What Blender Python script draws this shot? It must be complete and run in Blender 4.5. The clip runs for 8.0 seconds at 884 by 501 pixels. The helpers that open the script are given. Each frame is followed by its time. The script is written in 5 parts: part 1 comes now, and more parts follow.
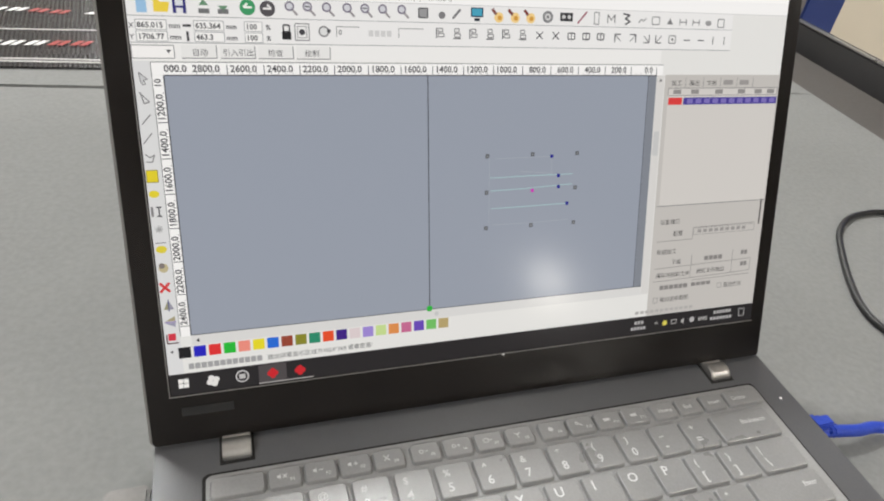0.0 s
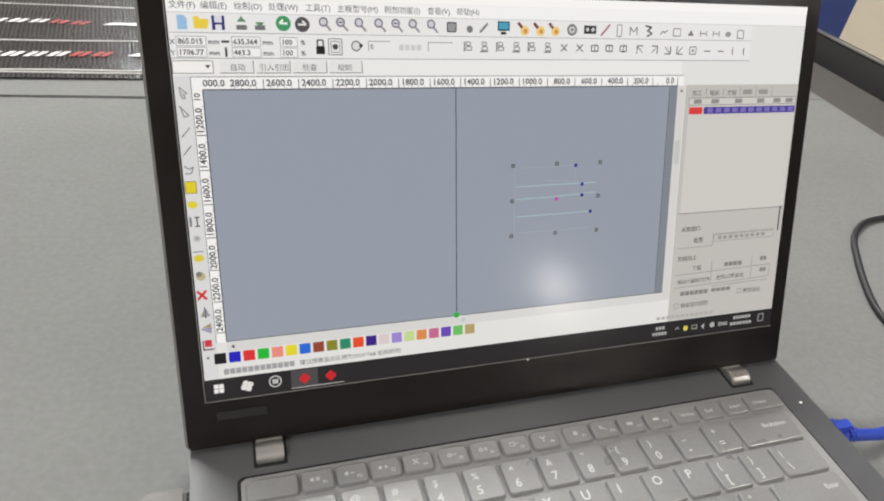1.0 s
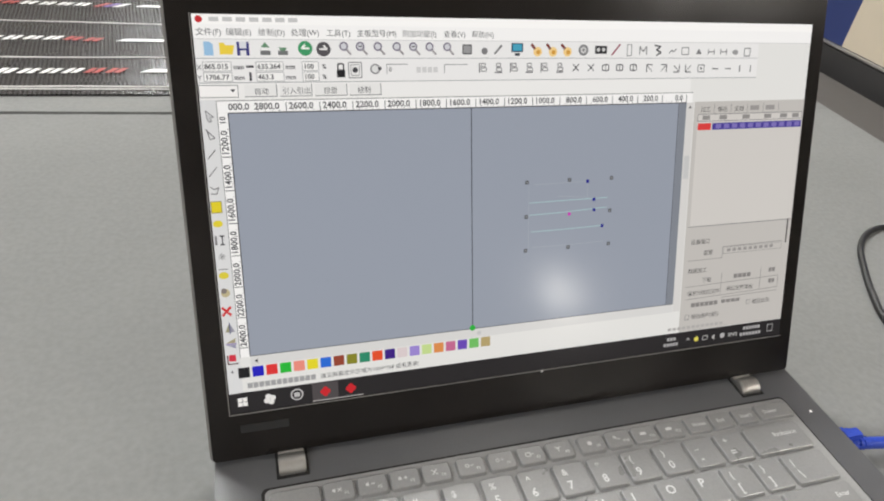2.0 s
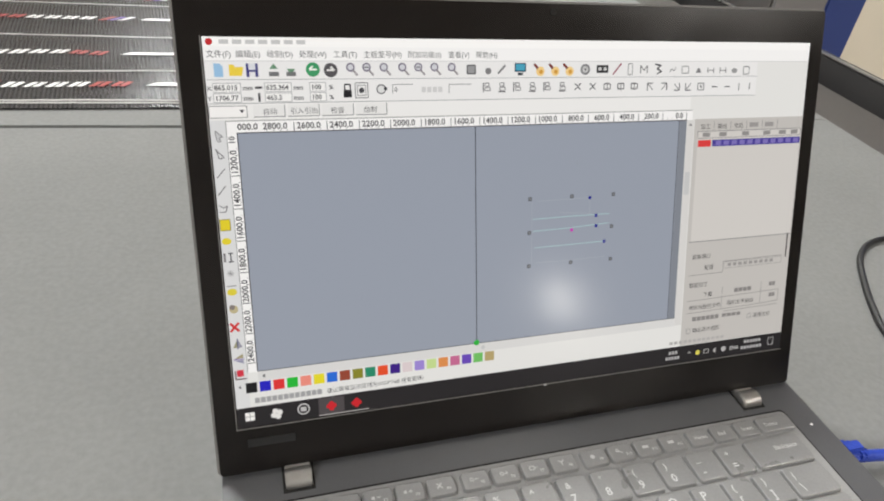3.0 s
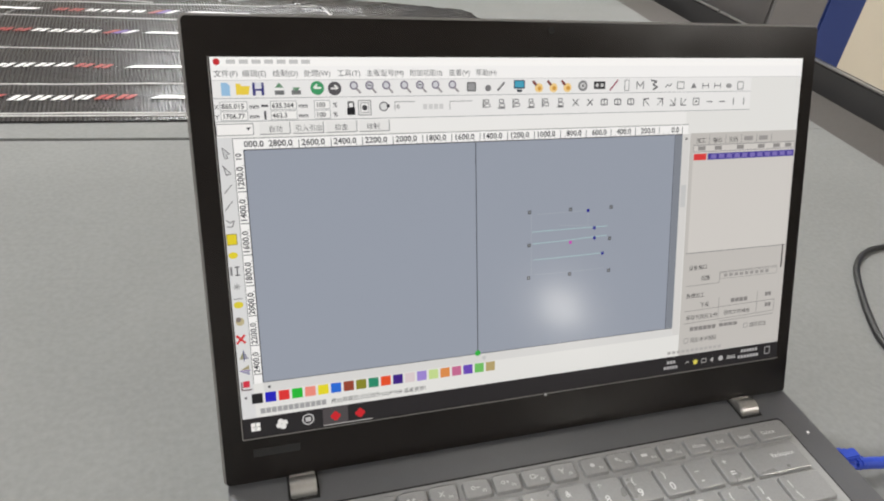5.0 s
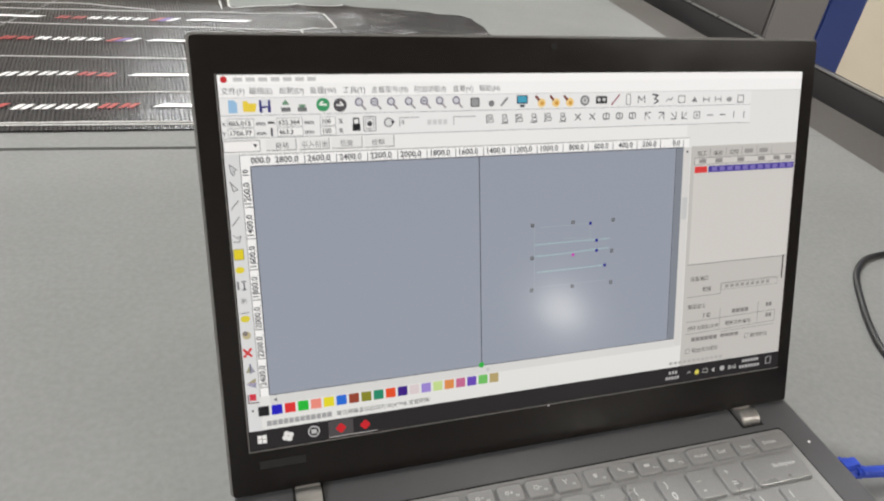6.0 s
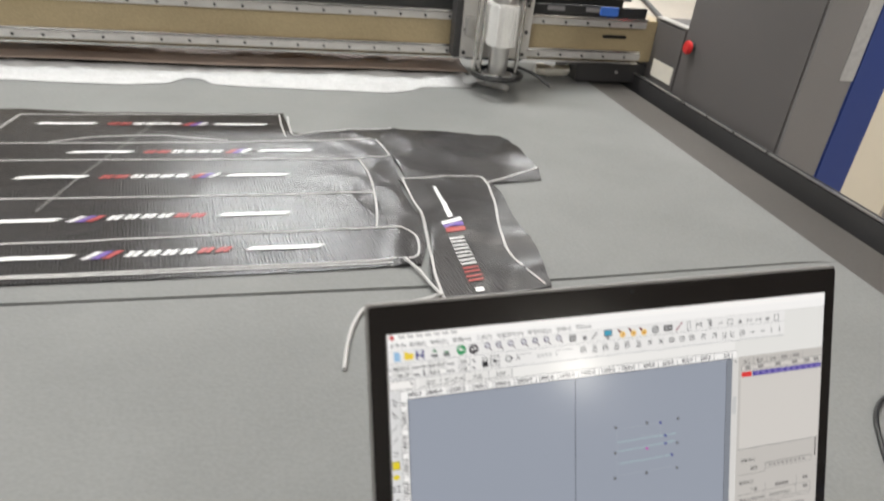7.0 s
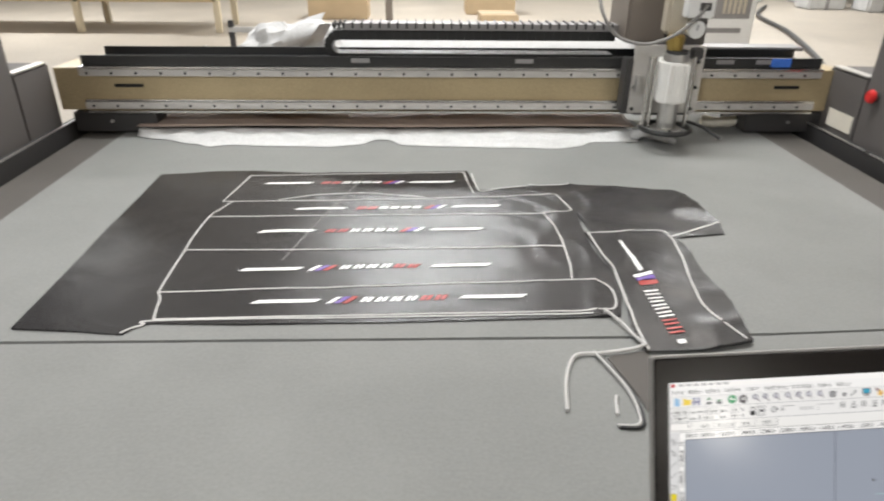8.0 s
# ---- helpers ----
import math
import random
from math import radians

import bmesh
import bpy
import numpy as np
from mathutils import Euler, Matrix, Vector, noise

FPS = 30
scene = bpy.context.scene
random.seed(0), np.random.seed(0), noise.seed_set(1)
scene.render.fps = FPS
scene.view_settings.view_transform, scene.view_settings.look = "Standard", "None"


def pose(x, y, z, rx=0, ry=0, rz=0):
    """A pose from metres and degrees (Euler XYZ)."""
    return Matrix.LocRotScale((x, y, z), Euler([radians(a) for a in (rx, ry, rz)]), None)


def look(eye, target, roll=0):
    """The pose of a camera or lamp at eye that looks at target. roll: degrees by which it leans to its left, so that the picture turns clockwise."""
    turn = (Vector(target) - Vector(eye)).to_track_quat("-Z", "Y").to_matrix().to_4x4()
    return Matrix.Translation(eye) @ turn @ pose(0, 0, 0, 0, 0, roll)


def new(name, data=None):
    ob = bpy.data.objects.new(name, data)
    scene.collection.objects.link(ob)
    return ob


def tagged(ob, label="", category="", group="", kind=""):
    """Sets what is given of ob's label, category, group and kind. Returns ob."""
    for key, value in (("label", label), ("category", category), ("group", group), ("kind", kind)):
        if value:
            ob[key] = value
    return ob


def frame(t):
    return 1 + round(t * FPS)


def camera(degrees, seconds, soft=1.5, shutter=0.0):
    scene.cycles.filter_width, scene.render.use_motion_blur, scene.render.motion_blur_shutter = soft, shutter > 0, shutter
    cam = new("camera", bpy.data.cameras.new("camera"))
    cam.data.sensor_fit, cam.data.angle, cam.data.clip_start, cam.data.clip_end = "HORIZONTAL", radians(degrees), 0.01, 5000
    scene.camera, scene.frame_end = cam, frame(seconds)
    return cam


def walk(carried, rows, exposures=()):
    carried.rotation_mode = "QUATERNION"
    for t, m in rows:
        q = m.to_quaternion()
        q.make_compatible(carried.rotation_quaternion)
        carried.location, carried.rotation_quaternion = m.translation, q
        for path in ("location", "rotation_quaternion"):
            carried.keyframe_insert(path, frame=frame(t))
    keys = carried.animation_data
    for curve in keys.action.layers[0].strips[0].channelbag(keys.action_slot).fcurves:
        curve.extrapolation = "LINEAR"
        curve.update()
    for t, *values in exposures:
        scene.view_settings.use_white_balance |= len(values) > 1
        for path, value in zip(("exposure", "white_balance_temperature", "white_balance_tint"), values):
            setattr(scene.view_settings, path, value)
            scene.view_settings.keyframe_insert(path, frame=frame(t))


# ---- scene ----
import itertools

cam = camera(68.5, 8.0, soft=2.0, shutter=0.3)
PATH = [
    (0, (0.0618, 0.1729, 0.2804), (0.5508, 1.7005, -0.9143), 8.42),
    (0.5, (0.0566, 0.1721, 0.2825), (0.5376, 1.7079, -0.905), 8.07),
    (1, (0.0504, 0.1706, 0.2844), (0.5229, 1.7111, -0.9004), 7.82),
    (1.5, (0.0462, 0.1695, 0.2884), (0.5095, 1.7174, -0.8903), 7.28),
    (2, (0.0428, 0.1682, 0.2916), (0.5052, 1.7237, -0.8774), 7.12),
    (3.5, (0.0398, 0.1666, 0.2986), (0.5019, 1.7417, -0.8441), 6.91),
    (4, (0.0423, 0.1648, 0.299), (0.5016, 1.7432, -0.8404), 6.78),
    (4.5, (0.0401, 0.1636, 0.3016), (0.5009, 1.7433, -0.8348), 6.77),
    (5.8, (0.0372, 0.164, 0.3045), (0.4992, 1.7505, -0.8195), 6.6),
    (6, (0.0355, 0.1647, 0.3093), (0.4983, 1.7517, -0.8163), 6.57),
    (6.2, (0.0239, 0.1685, 0.329), (0.5048, 1.743, -0.8068), 7.08),
    (6.5, (0.0099, 0.1686, 0.3593), (0.4891, 1.7661, -0.7443), 6.91),
    (7, (-0.0393, 0.1548, 0.4327), (0.4017, 1.8351, -0.5585), 5.65),
    (7.2, (-0.0662, 0.1359, 0.4657), (0.3393, 1.85, -0.4817), 5.11),
    (7.5, (-0.0983, 0.1184, 0.4777), (0.2189, 1.8701, -0.4341), 3.8),
    (7.8, (-0.1328, 0.104, 0.4784), (0.0346, 1.8854, -0.4155), 2.06),
    (8, (-0.1551, 0.1029, 0.4781), (-0.0905, 1.8903, -0.4168), 0.64),
]
walk(cam, [(t, look(eye, target, roll)) for t, eye, target, roll in PATH],
     exposures=[(0.0, -0.07), (6.2, -0.07), (6.3, -0.10), (6.5, -0.40), (6.8, -0.32), (7.0, -0.04), (7.5, 0.0), (8.0, -0.03)])

# ---- world and light ----
world = bpy.data.worlds.new("world")
scene.world = world
world.use_nodes = True
world.node_tree.nodes["Background"].inputs[0].default_value = (0.9, 0.93, 1.0, 1)
world.node_tree.nodes["Background"].inputs[1].default_value = 0.25
scene.view_settings.exposure = 0.0


def area_lamp(name, eye, target, sx, sy, watts, colour):
    data = bpy.data.lights.new(name, "AREA")
    data.shape, data.size, data.size_y, data.energy, data.color = "RECTANGLE", sx, sy, watts, colour
    ob = new(name, data)
    ob.matrix_world = look(eye, target)
    return ob


# unseen overhead lamps; the negative-y pair is added fill for forward-facing surfaces
COOL, WARM = (0.975, 0.985, 0.985), (1.0, 0.945, 0.88)
# lamp power and WARM are set to balance bed brightness left to right
for lx, ly, sx, sy, watts, colour in (
    (-2.3, -2.8, 1.2, 0.3, 170, COOL), (3.3, -2.2, 1.2, 0.3, 66, WARM), (-1.8, 0.9, 0.3, 1.2, 24, COOL), (0.9, 1.2, 0.3, 1.2, 9, WARM), (-0.15, 1.95, 1.2, 0.3, 72, COOL), (1.2, 3.0, 0.3, 1.2, 34, WARM),
    (-0.15, 5.6, 1.6, 0.5, 150, COOL), (-5.6, 9.5, 1.6, 0.5, 200, COOL), (3.2, 8.0, 1.6, 0.5, 170, COOL), (-0.2, 11.5, 1.6, 0.5, 170, COOL), (5.5, 12.0, 1.6, 0.5, 170, COOL)):
    area_lamp("ceiling_and_fill_light", (lx, ly, 2.5), (lx, ly, 0), sx, sy, watts, colour)

# ---- materials ----


def node_material(name, colour, rough=0.5, metal=0.0, vary=0.12, scale=30.0, fine=400.0, bump=0.1, spec=0.5, coat=0.0, emit=0.0, stretch=(1, 1, 1)):
    """A surface with its colour varied at two scales, uneven gloss and a fine relief."""
    m = bpy.data.materials.new(name)
    m.use_nodes = True
    nt = m.node_tree
    b = nt.nodes["Principled BSDF"]
    geo = nt.nodes.new("ShaderNodeTexCoord")
    mp = nt.nodes.new("ShaderNodeMapping")
    mp.inputs["Scale"].default_value = stretch
    nt.links.new(geo.outputs["Object"], mp.inputs["Vector"])
    big, small = nt.nodes.new("ShaderNodeTexNoise"), nt.nodes.new("ShaderNodeTexNoise")
    big.inputs["Scale"].default_value, big.inputs["Detail"].default_value = scale, 4
    small.inputs["Scale"].default_value, small.inputs["Detail"].default_value = fine, 2
    nt.links.new(mp.outputs[0], big.inputs["Vector"])
    nt.links.new(mp.outputs[0], small.inputs["Vector"])
    add = nt.nodes.new("ShaderNodeMath")
    add.operation = "ADD"
    nt.links.new(big.outputs["Fac"], add.inputs[0])
    nt.links.new(small.outputs["Fac"], add.inputs[1])
    ramp = nt.nodes.new("ShaderNodeMapRange")
    ramp.inputs["From Min"].default_value, ramp.inputs["From Max"].default_value = 0.6, 1.4
    ramp.inputs["To Min"].default_value, ramp.inputs["To Max"].default_value = 1 - vary, 1 + vary
    nt.links.new(add.outputs[0], ramp.inputs["Value"])
    mix = nt.nodes.new("ShaderNodeVectorMath")
    mix.operation = "SCALE"
    mix.inputs[0].default_value = colour
    nt.links.new(ramp.outputs[0], mix.inputs["Scale"])
    nt.links.new(mix.outputs[0], b.inputs["Base Color"])
    rr = nt.nodes.new("ShaderNodeMapRange")
    rr.inputs["From Min"].default_value, rr.inputs["From Max"].default_value = 0.3, 0.7
    rr.inputs["To Min"].default_value, rr.inputs["To Max"].default_value = max(0.02, rough - 0.06), min(1, rough + 0.06)
    nt.links.new(big.outputs["Fac"], rr.inputs["Value"])
    nt.links.new(rr.outputs[0], b.inputs["Roughness"])
    b.inputs["Metallic"].default_value = metal
    b.inputs["Specular IOR Level"].default_value = spec
    b.inputs["Coat Weight"].default_value = coat
    if bump:
        bp = nt.nodes.new("ShaderNodeBump")
        bp.inputs["Strength"].default_value, bp.inputs["Distance"].default_value = bump, 0.002
        nt.links.new(small.outputs["Fac"], bp.inputs["Height"])
        nt.links.new(bp.outputs[0], b.inputs["Normal"])
    return m


BACKLIGHT = (1.02, 0.99, 0.95)


def screen_material(name, srgb, power=1.0):
    """Lit display surface under a matt film: gives off its colour and takes a soft sheen."""
    m = bpy.data.materials.new(name)
    m.use_nodes = True
    b = m.node_tree.nodes["Principled BSDF"]
    lin = [k * (c / 12.92 if c <= 0.04045 else ((c + 0.055) / 1.055) ** 2.4) for k, c in zip(BACKLIGHT, srgb)]
    b.inputs["Base Color"].default_value = (0.01, 0.01, 0.012, 1)
    b.inputs["Roughness"].default_value = 0.15
    b.inputs["Specular IOR Level"].default_value = 0.20
    b.inputs["Emission Color"].default_value = (*lin, 1)
    b.inputs["Emission Strength"].default_value = power
    return m


M = {}
M["felt"] = node_material("grey_felt", (0.222, 0.225, 0.218), 0.92, vary=0.10, scale=9, fine=260, bump=0.06, spec=0.2)
M["felt_dark"] = node_material("dark_grey_belt_margin", (0.088, 0.080, 0.073), 0.8, vary=0.15, scale=12, fine=500, bump=0.2)
M["black_gap"] = node_material("black_recess", (0.012, 0.011, 0.01), 0.8, vary=0.3)
M["steel_dark"] = node_material("dark_grey_powder_coat", (0.045, 0.043, 0.043), 0.5, vary=0.12, scale=8, fine=700, bump=0.08)
M["cabinet"] = node_material("grey_cabinet_paint", (0.112, 0.103, 0.098), 0.55, vary=0.1, scale=5, fine=500, bump=0.05)
M["alu"] = node_material("brushed_aluminium", (0.62, 0.61, 0.59), 0.32, 0.9, vary=0.1, scale=20, fine=600, bump=0.05, stretch=(0.1, 1, 1))
M["alu_matt"] = node_material("anodised_aluminium_plate", (0.60, 0.58, 0.55), 0.34, 0.3, vary=0.14, scale=25, fine=500)
M["beam"] = node_material("tan_beam_panel", (0.45, 0.36, 0.215), 0.34, 0.2, vary=0.2, scale=4, fine=300, bump=0.03)
M["rail"] = node_material("polished_guide_rail", (0.75, 0.73, 0.7), 0.18, 1.0, vary=0.08, scale=15)
M["black_plastic"] = node_material("black_plastic", (0.018, 0.018, 0.018), 0.45, vary=0.2, scale=40, fine=700)
M["white_paper"] = node_material("white_tissue_paper", (0.53, 0.53, 0.525), 0.6, vary=0.14, scale=18, fine=150, bump=0.2)
M["brown_paper"] = node_material("brown_backing_paper", (0.32, 0.25, 0.21), 0.7, vary=0.15, scale=14, fine=150, bump=0.2)
M["label"] = node_material("cream_paper_label", (0.75, 0.7, 0.6), 0.6, vary=0.05, scale=40)
M["red"] = node_material("red_button_plastic", (0.6, 0.03, 0.03), 0.3, vary=0.05)
M["blue_tape"] = node_material("blue_tape", (0.05, 0.17, 0.6), 0.5, vary=0.1)
M["brass"] = node_material("brass", (0.55, 0.4, 0.13), 0.35, 0.9, vary=0.1)
M["white_plastic"] = node_material("white_plastic", (0.75, 0.75, 0.74), 0.4, vary=0.04)
M["vinyl"] = node_material("black_vinyl_film", (0.016, 0.015, 0.016), 0.33, vary=0.25, scale=14, fine=600, bump=0.1, spec=0.42)
nt = M["vinyl"].node_tree
tc = nt.nodes.new("ShaderNodeTexCoord")
weave = nt.nodes.new("ShaderNodeTexChecker")
weave.inputs["Scale"].default_value = 330
turn = nt.nodes.new("ShaderNodeMapping")
turn.inputs["Rotation"].default_value = (0, 0, radians(35))
nt.links.new(tc.outputs["Object"], turn.inputs["Vector"])
nt.links.new(turn.outputs[0], weave.inputs["Vector"])
crease = nt.nodes.new("ShaderNodeTexNoise")
crease.inputs["Scale"].default_value, crease.inputs["Detail"].default_value, crease.inputs["Distortion"].default_value = 9, 5, 1.6
nt.links.new(tc.outputs["Object"], crease.inputs["Vector"])
mixh = nt.nodes.new("ShaderNodeMath")
mixh.operation = "MULTIPLY_ADD"
mixh.inputs[1].default_value = 0.0008
nt.links.new(weave.outputs["Fac"], mixh.inputs[0])
nt.links.new(crease.outputs["Fac"], mixh.inputs[2])
bmp = nt.nodes.new("ShaderNodeBump")
bmp.inputs["Strength"].default_value, bmp.inputs["Distance"].default_value = 0.20, 0.010
nt.links.new(mixh.outputs[0], bmp.inputs["Height"])
nt.links.new(bmp.outputs[0], nt.nodes["Principled BSDF"].inputs["Normal"])
tone = nt.nodes.new("ShaderNodeMapRange")
tone.inputs["To Min"].default_value, tone.inputs["To Max"].default_value = 0.27, 0.38
nt.links.new(weave.outputs["Fac"], tone.inputs["Value"])
nt.links.new(tone.outputs[0], nt.nodes["Principled BSDF"].inputs["Roughness"])
hue = nt.nodes.new("ShaderNodeMix")
hue.data_type = "RGBA"
hue.inputs["A"].default_value, hue.inputs["B"].default_value = (0.011, 0.010, 0.011, 1), (0.026, 0.025, 0.026, 1)
nt.links.new(weave.outputs["Fac"], hue.inputs["Factor"])
nt.links.new(hue.outputs["Result"], nt.nodes["Principled BSDF"].inputs["Base Color"])
M["vinyl_white"] = node_material("white_cut_edge", (0.5, 0.49, 0.475), 0.6, vary=0.1, scale=60)
M["print_white"] = node_material("white_print", (0.75, 0.75, 0.74), 0.4, vary=0.05, scale=60)
M["print_red"] = node_material("red_print", (0.38, 0.055, 0.05), 0.4, vary=0.1, scale=60)
M["print_purple"] = node_material("purple_print", (0.15, 0.085, 0.36), 0.4, vary=0.1, scale=60)
M["lap"] = node_material("black_rubberised_shell", (0.100, 0.101, 0.105), 0.36, vary=0.1, scale=30, fine=1500, bump=0.04, spec=0.6)
M["bezel"] = node_material("black_matt_bezel", (0.0095, 0.0076, 0.0068), 0.20, vary=0.1, scale=30, fine=1500, bump=0.01, spec=0.36)
M["key"] = node_material("grey_silicone_over_key", (0.265, 0.265, 0.26), 0.32, vary=0.1, scale=40, fine=900, bump=0.04, spec=1.0)
M["key_gap"] = node_material("silicone_cover_film", (0.33, 0.33, 0.325), 0.36, vary=0.1, scale=40, fine=900, bump=0.05)
M["legend"] = node_material("white_key_print", (0.68, 0.68, 0.68), 0.5, vary=0.03)
M["hinge"] = node_material("silver_hinge", (0.5, 0.49, 0.47), 0.42, 0.9, vary=0.08, scale=60)
M["blue_cable"] = node_material("blue_network_cable", (0.025, 0.065, 0.46), 0.45, vary=0.12, scale=80)
M["floor"] = node_material("tan_concrete_floor", (0.46, 0.41, 0.345), 0.6, vary=0.15, scale=1.5, fine=40, bump=0.05)
M["wall"] = node_material("pale_wall_paint", (0.62, 0.61, 0.6), 0.8, vary=0.06, scale=2, fine=80)
M["grey_panel"] = node_material("light_grey_panel_paint", (0.26, 0.25, 0.25), 0.5, vary=0.06, scale=4)
M["blue_panel"] = node_material("blue_panel_paint", (0.035, 0.07, 0.28), 0.45, vary=0.08, scale=4)
M["beige_panel"] = node_material("beige_panel_paint", (0.5, 0.45, 0.36), 0.6, vary=0.06, scale=4)
M["column"] = node_material("warm_grey_motor_cover", (0.2, 0.17, 0.145), 0.5, vary=0.08, scale=10)
M["white_metal"] = node_material("pale_satin_aluminium", (0.86, 0.85, 0.82), 0.4, 0.1, vary=0.06, scale=30)
M["hose"] = node_material("grey_rubber_hose", (0.22, 0.21, 0.2), 0.5, vary=0.1, scale=60)
M["score"] = node_material("faint_grey_score", (0.16, 0.155, 0.15), 0.5, vary=0.2, scale=80)
M["cream"] = node_material("cream_board", (0.6, 0.52, 0.38), 0.7, vary=0.1, scale=3)
M["led_green"] = screen_material("green_indicator", (0.2, 0.95, 0.7), 1.2)
M["led_white"] = screen_material("white_indicator", (0.95, 0.95, 0.95), 1.0)
M["mark"] = node_material("faint_brand_print", (0.014, 0.014, 0.014), 0.5, vary=0.1)
M["carton"] = node_material("tan_carton", (0.5, 0.38, 0.24), 0.75, vary=0.1, scale=6)

# ---- building helpers ----


def thing(name, label, category, group="", at=(0, 0, 0), rz=0.0):
    ob = new(name)
    ob.matrix_world = pose(*at, 0, 0, rz)
    ob.empty_display_size = 0.02
    return tagged(ob, label, category, group)


def part(name, bm, material, parent=None, label="", smooth=False):
    me = bpy.data.meshes.new(name)
    bmesh.ops.recalc_face_normals(bm, faces=bm.faces)
    bm.to_mesh(me)
    bm.free()
    me.materials.append(material)
    if smooth:
        me.shade_smooth()
        me.set_sharp_from_angle(angle=radians(38))
    ob = new(name, me)
    if parent:
        ob.parent = parent
    if label:
        ob["label"] = label
    return ob


def box(lo, hi, bevel=0.0, segs=2, bm=None):
    own = bmesh.new()
    bmesh.ops.create_cube(own, size=1)
    c = [(a + b) / 2 for a, b in zip(lo, hi)]
    s = [abs(b - a) for a, b in zip(lo, hi)]
    for v in own.verts:
        v.co = Vector((c[i] + v.co[i] * s[i] for i in range(3)))
    if bevel:
        bmesh.ops.bevel(own, geom=list(own.edges), offset=min(bevel, min(s) * 0.45), segments=segs, affect="EDGES")
    return joined(bm, own)


def joined(bm, own):
    if bm is None:
        return own
    me = bpy.data.meshes.new("scratch")
    own.to_mesh(me)
    own.free()
    bm.from_mesh(me)
    bpy.data.meshes.remove(me)
    return bm


def cyl(a, b, r1, r2=None, segs=24, bevel=0.0, bm=None):
    """A round bar or cone from a to b."""
    own = bmesh.new()
    a, b = Vector(a), Vector(b)
    bmesh.ops.create_cone(own, cap_ends=True, segments=segs, radius1=r1, radius2=r1 if r2 is None else r2, depth=(b - a).length)
    if bevel:
        rim = [e for e in own.edges if len(e.link_faces) == 2 and any(len(f.verts) > 4 for f in e.link_faces)]
        bmesh.ops.bevel(own, geom=rim, offset=bevel, segments=2, affect="EDGES")
    own.transform(Matrix.Translation((a + b) / 2) @ (b - a).to_track_quat("Z", "Y").to_matrix().to_4x4())
    return joined(bm, own)


def slab(outline, z0, z1, bm=None):
    """A flat plate of any outline."""
    own = bmesh.new()
    top = own.faces.new([own.verts.new((x, y, z0)) for x, y in outline])
    got = bmesh.ops.extrude_face_region(own, geom=[top])
    for v in got["geom"]:
        if isinstance(v, bmesh.types.BMVert):
            v.co.z = z1
    return joined(bm, own)


def smooth_path(points, steps=8):
    pts = [Vector(p) for p in points]
    out = []
    for i in range(len(pts) - 1):
        a, b, c, d = pts[max(i - 1, 0)], pts[i], pts[i + 1], pts[min(i + 2, len(pts) - 1)]
        for k in range(steps):
            t = k / steps
            out.append(0.5 * (2 * b + (c - a) * t + (2 * a - 5 * b + 4 * c - d) * t * t + (3 * b - a - 3 * c + d) * t ** 3))
    return out + [pts[-1]]


def tube(points, r, segs=10, steps=8, bm=None):
    """A cord along a smooth path."""
    path = smooth_path(points, steps)
    own = bmesh.new()
    rings = []
    for i, p in enumerate(path):
        d = (path[min(i + 1, len(path) - 1)] - path[max(i - 1, 0)]).normalized()
        side = d.cross(Vector((0, 0, 1)))
        side = side.normalized() if side.length > 1e-4 else Vector((1, 0, 0))
        up = side.cross(d)
        rings.append([own.verts.new(p + r * (math.cos(k * math.tau / segs) * side + math.sin(k * math.tau / segs) * up)) for k in range(segs)])
    for a, b in zip(rings, rings[1:]):
        for k in range(segs):
            own.faces.new((a[k], a[(k + 1) % segs], b[(k + 1) % segs], b[k]))
    own.faces.new(rings[0]), own.faces.new(rings[-1])
    return joined(bm, own)


def ribbon(points, width, z0, z1, steps=6, bm=None):
    """A flat band along a smooth path in the plan."""
    path = smooth_path([(x, y, 0) for x, y in points], steps)
    left, right = [], []
    for i, p in enumerate(path):
        d = (path[min(i + 1, len(path) - 1)] - path[max(i - 1, 0)]).normalized()
        s = Vector((-d.y, d.x, 0)) * width / 2
        left.append(p + s), right.append(p - s)
    own = bmesh.new()
    rows = [[own.verts.new((q.x, q.y, z)) for q, z in ((l, z0), (l, z1), (r, z1), (r, z0))] for l, r in zip(left, right)]
    for a, b in zip(rows, rows[1:]):
        for k in range(4):
            own.faces.new((a[k], a[(k + 1) % 4], b[(k + 1) % 4], b[k]))
    own.faces.new(rows[0]), own.faces.new(rows[-1])
    return joined(bm, own)


def words(text, size, thick=0.0, bold=0.0):
    """Lettering as a mesh, standing in the x-y plane with its corner at the origin."""
    cu = bpy.data.curves.new("words", "FONT")
    cu.body, cu.size, cu.extrude, cu.resolution_u, cu.offset = text, size, thick, 2, bold
    ob = bpy.data.objects.new("words", cu)
    scene.collection.objects.link(ob)
    bpy.context.view_layer.update()
    me = bpy.data.meshes.new_from_object(ob.evaluated_get(bpy.context.evaluated_depsgraph_get()))
    bm = bmesh.new()
    bm.from_mesh(me)
    bpy.data.meshes.remove(me)
    bpy.data.objects.remove(ob)
    bpy.data.curves.remove(cu)
    return bm


# ---- room ----
FLOOR = -0.82
part("floor", box((-9, -6, FLOOR - 0.1), (9, 16, FLOOR)), M["floor"])
tagged(bpy.data.objects["floor"], "tan concrete workshop floor", "floor", kind="structure")
for nm, lo, hi in (("wall_west", (-9.2, -6, FLOOR), (-9, 16, 2.6)), ("wall_east", (9, -6, FLOOR), (9.2, 16, 2.6)), ("wall_north", (-9.2, 16, FLOOR), (9.2, 16.2, 2.6))):
    tagged(part(nm, box(lo, hi), M["wall"]), "pale painted workshop wall", "wall", kind="structure")
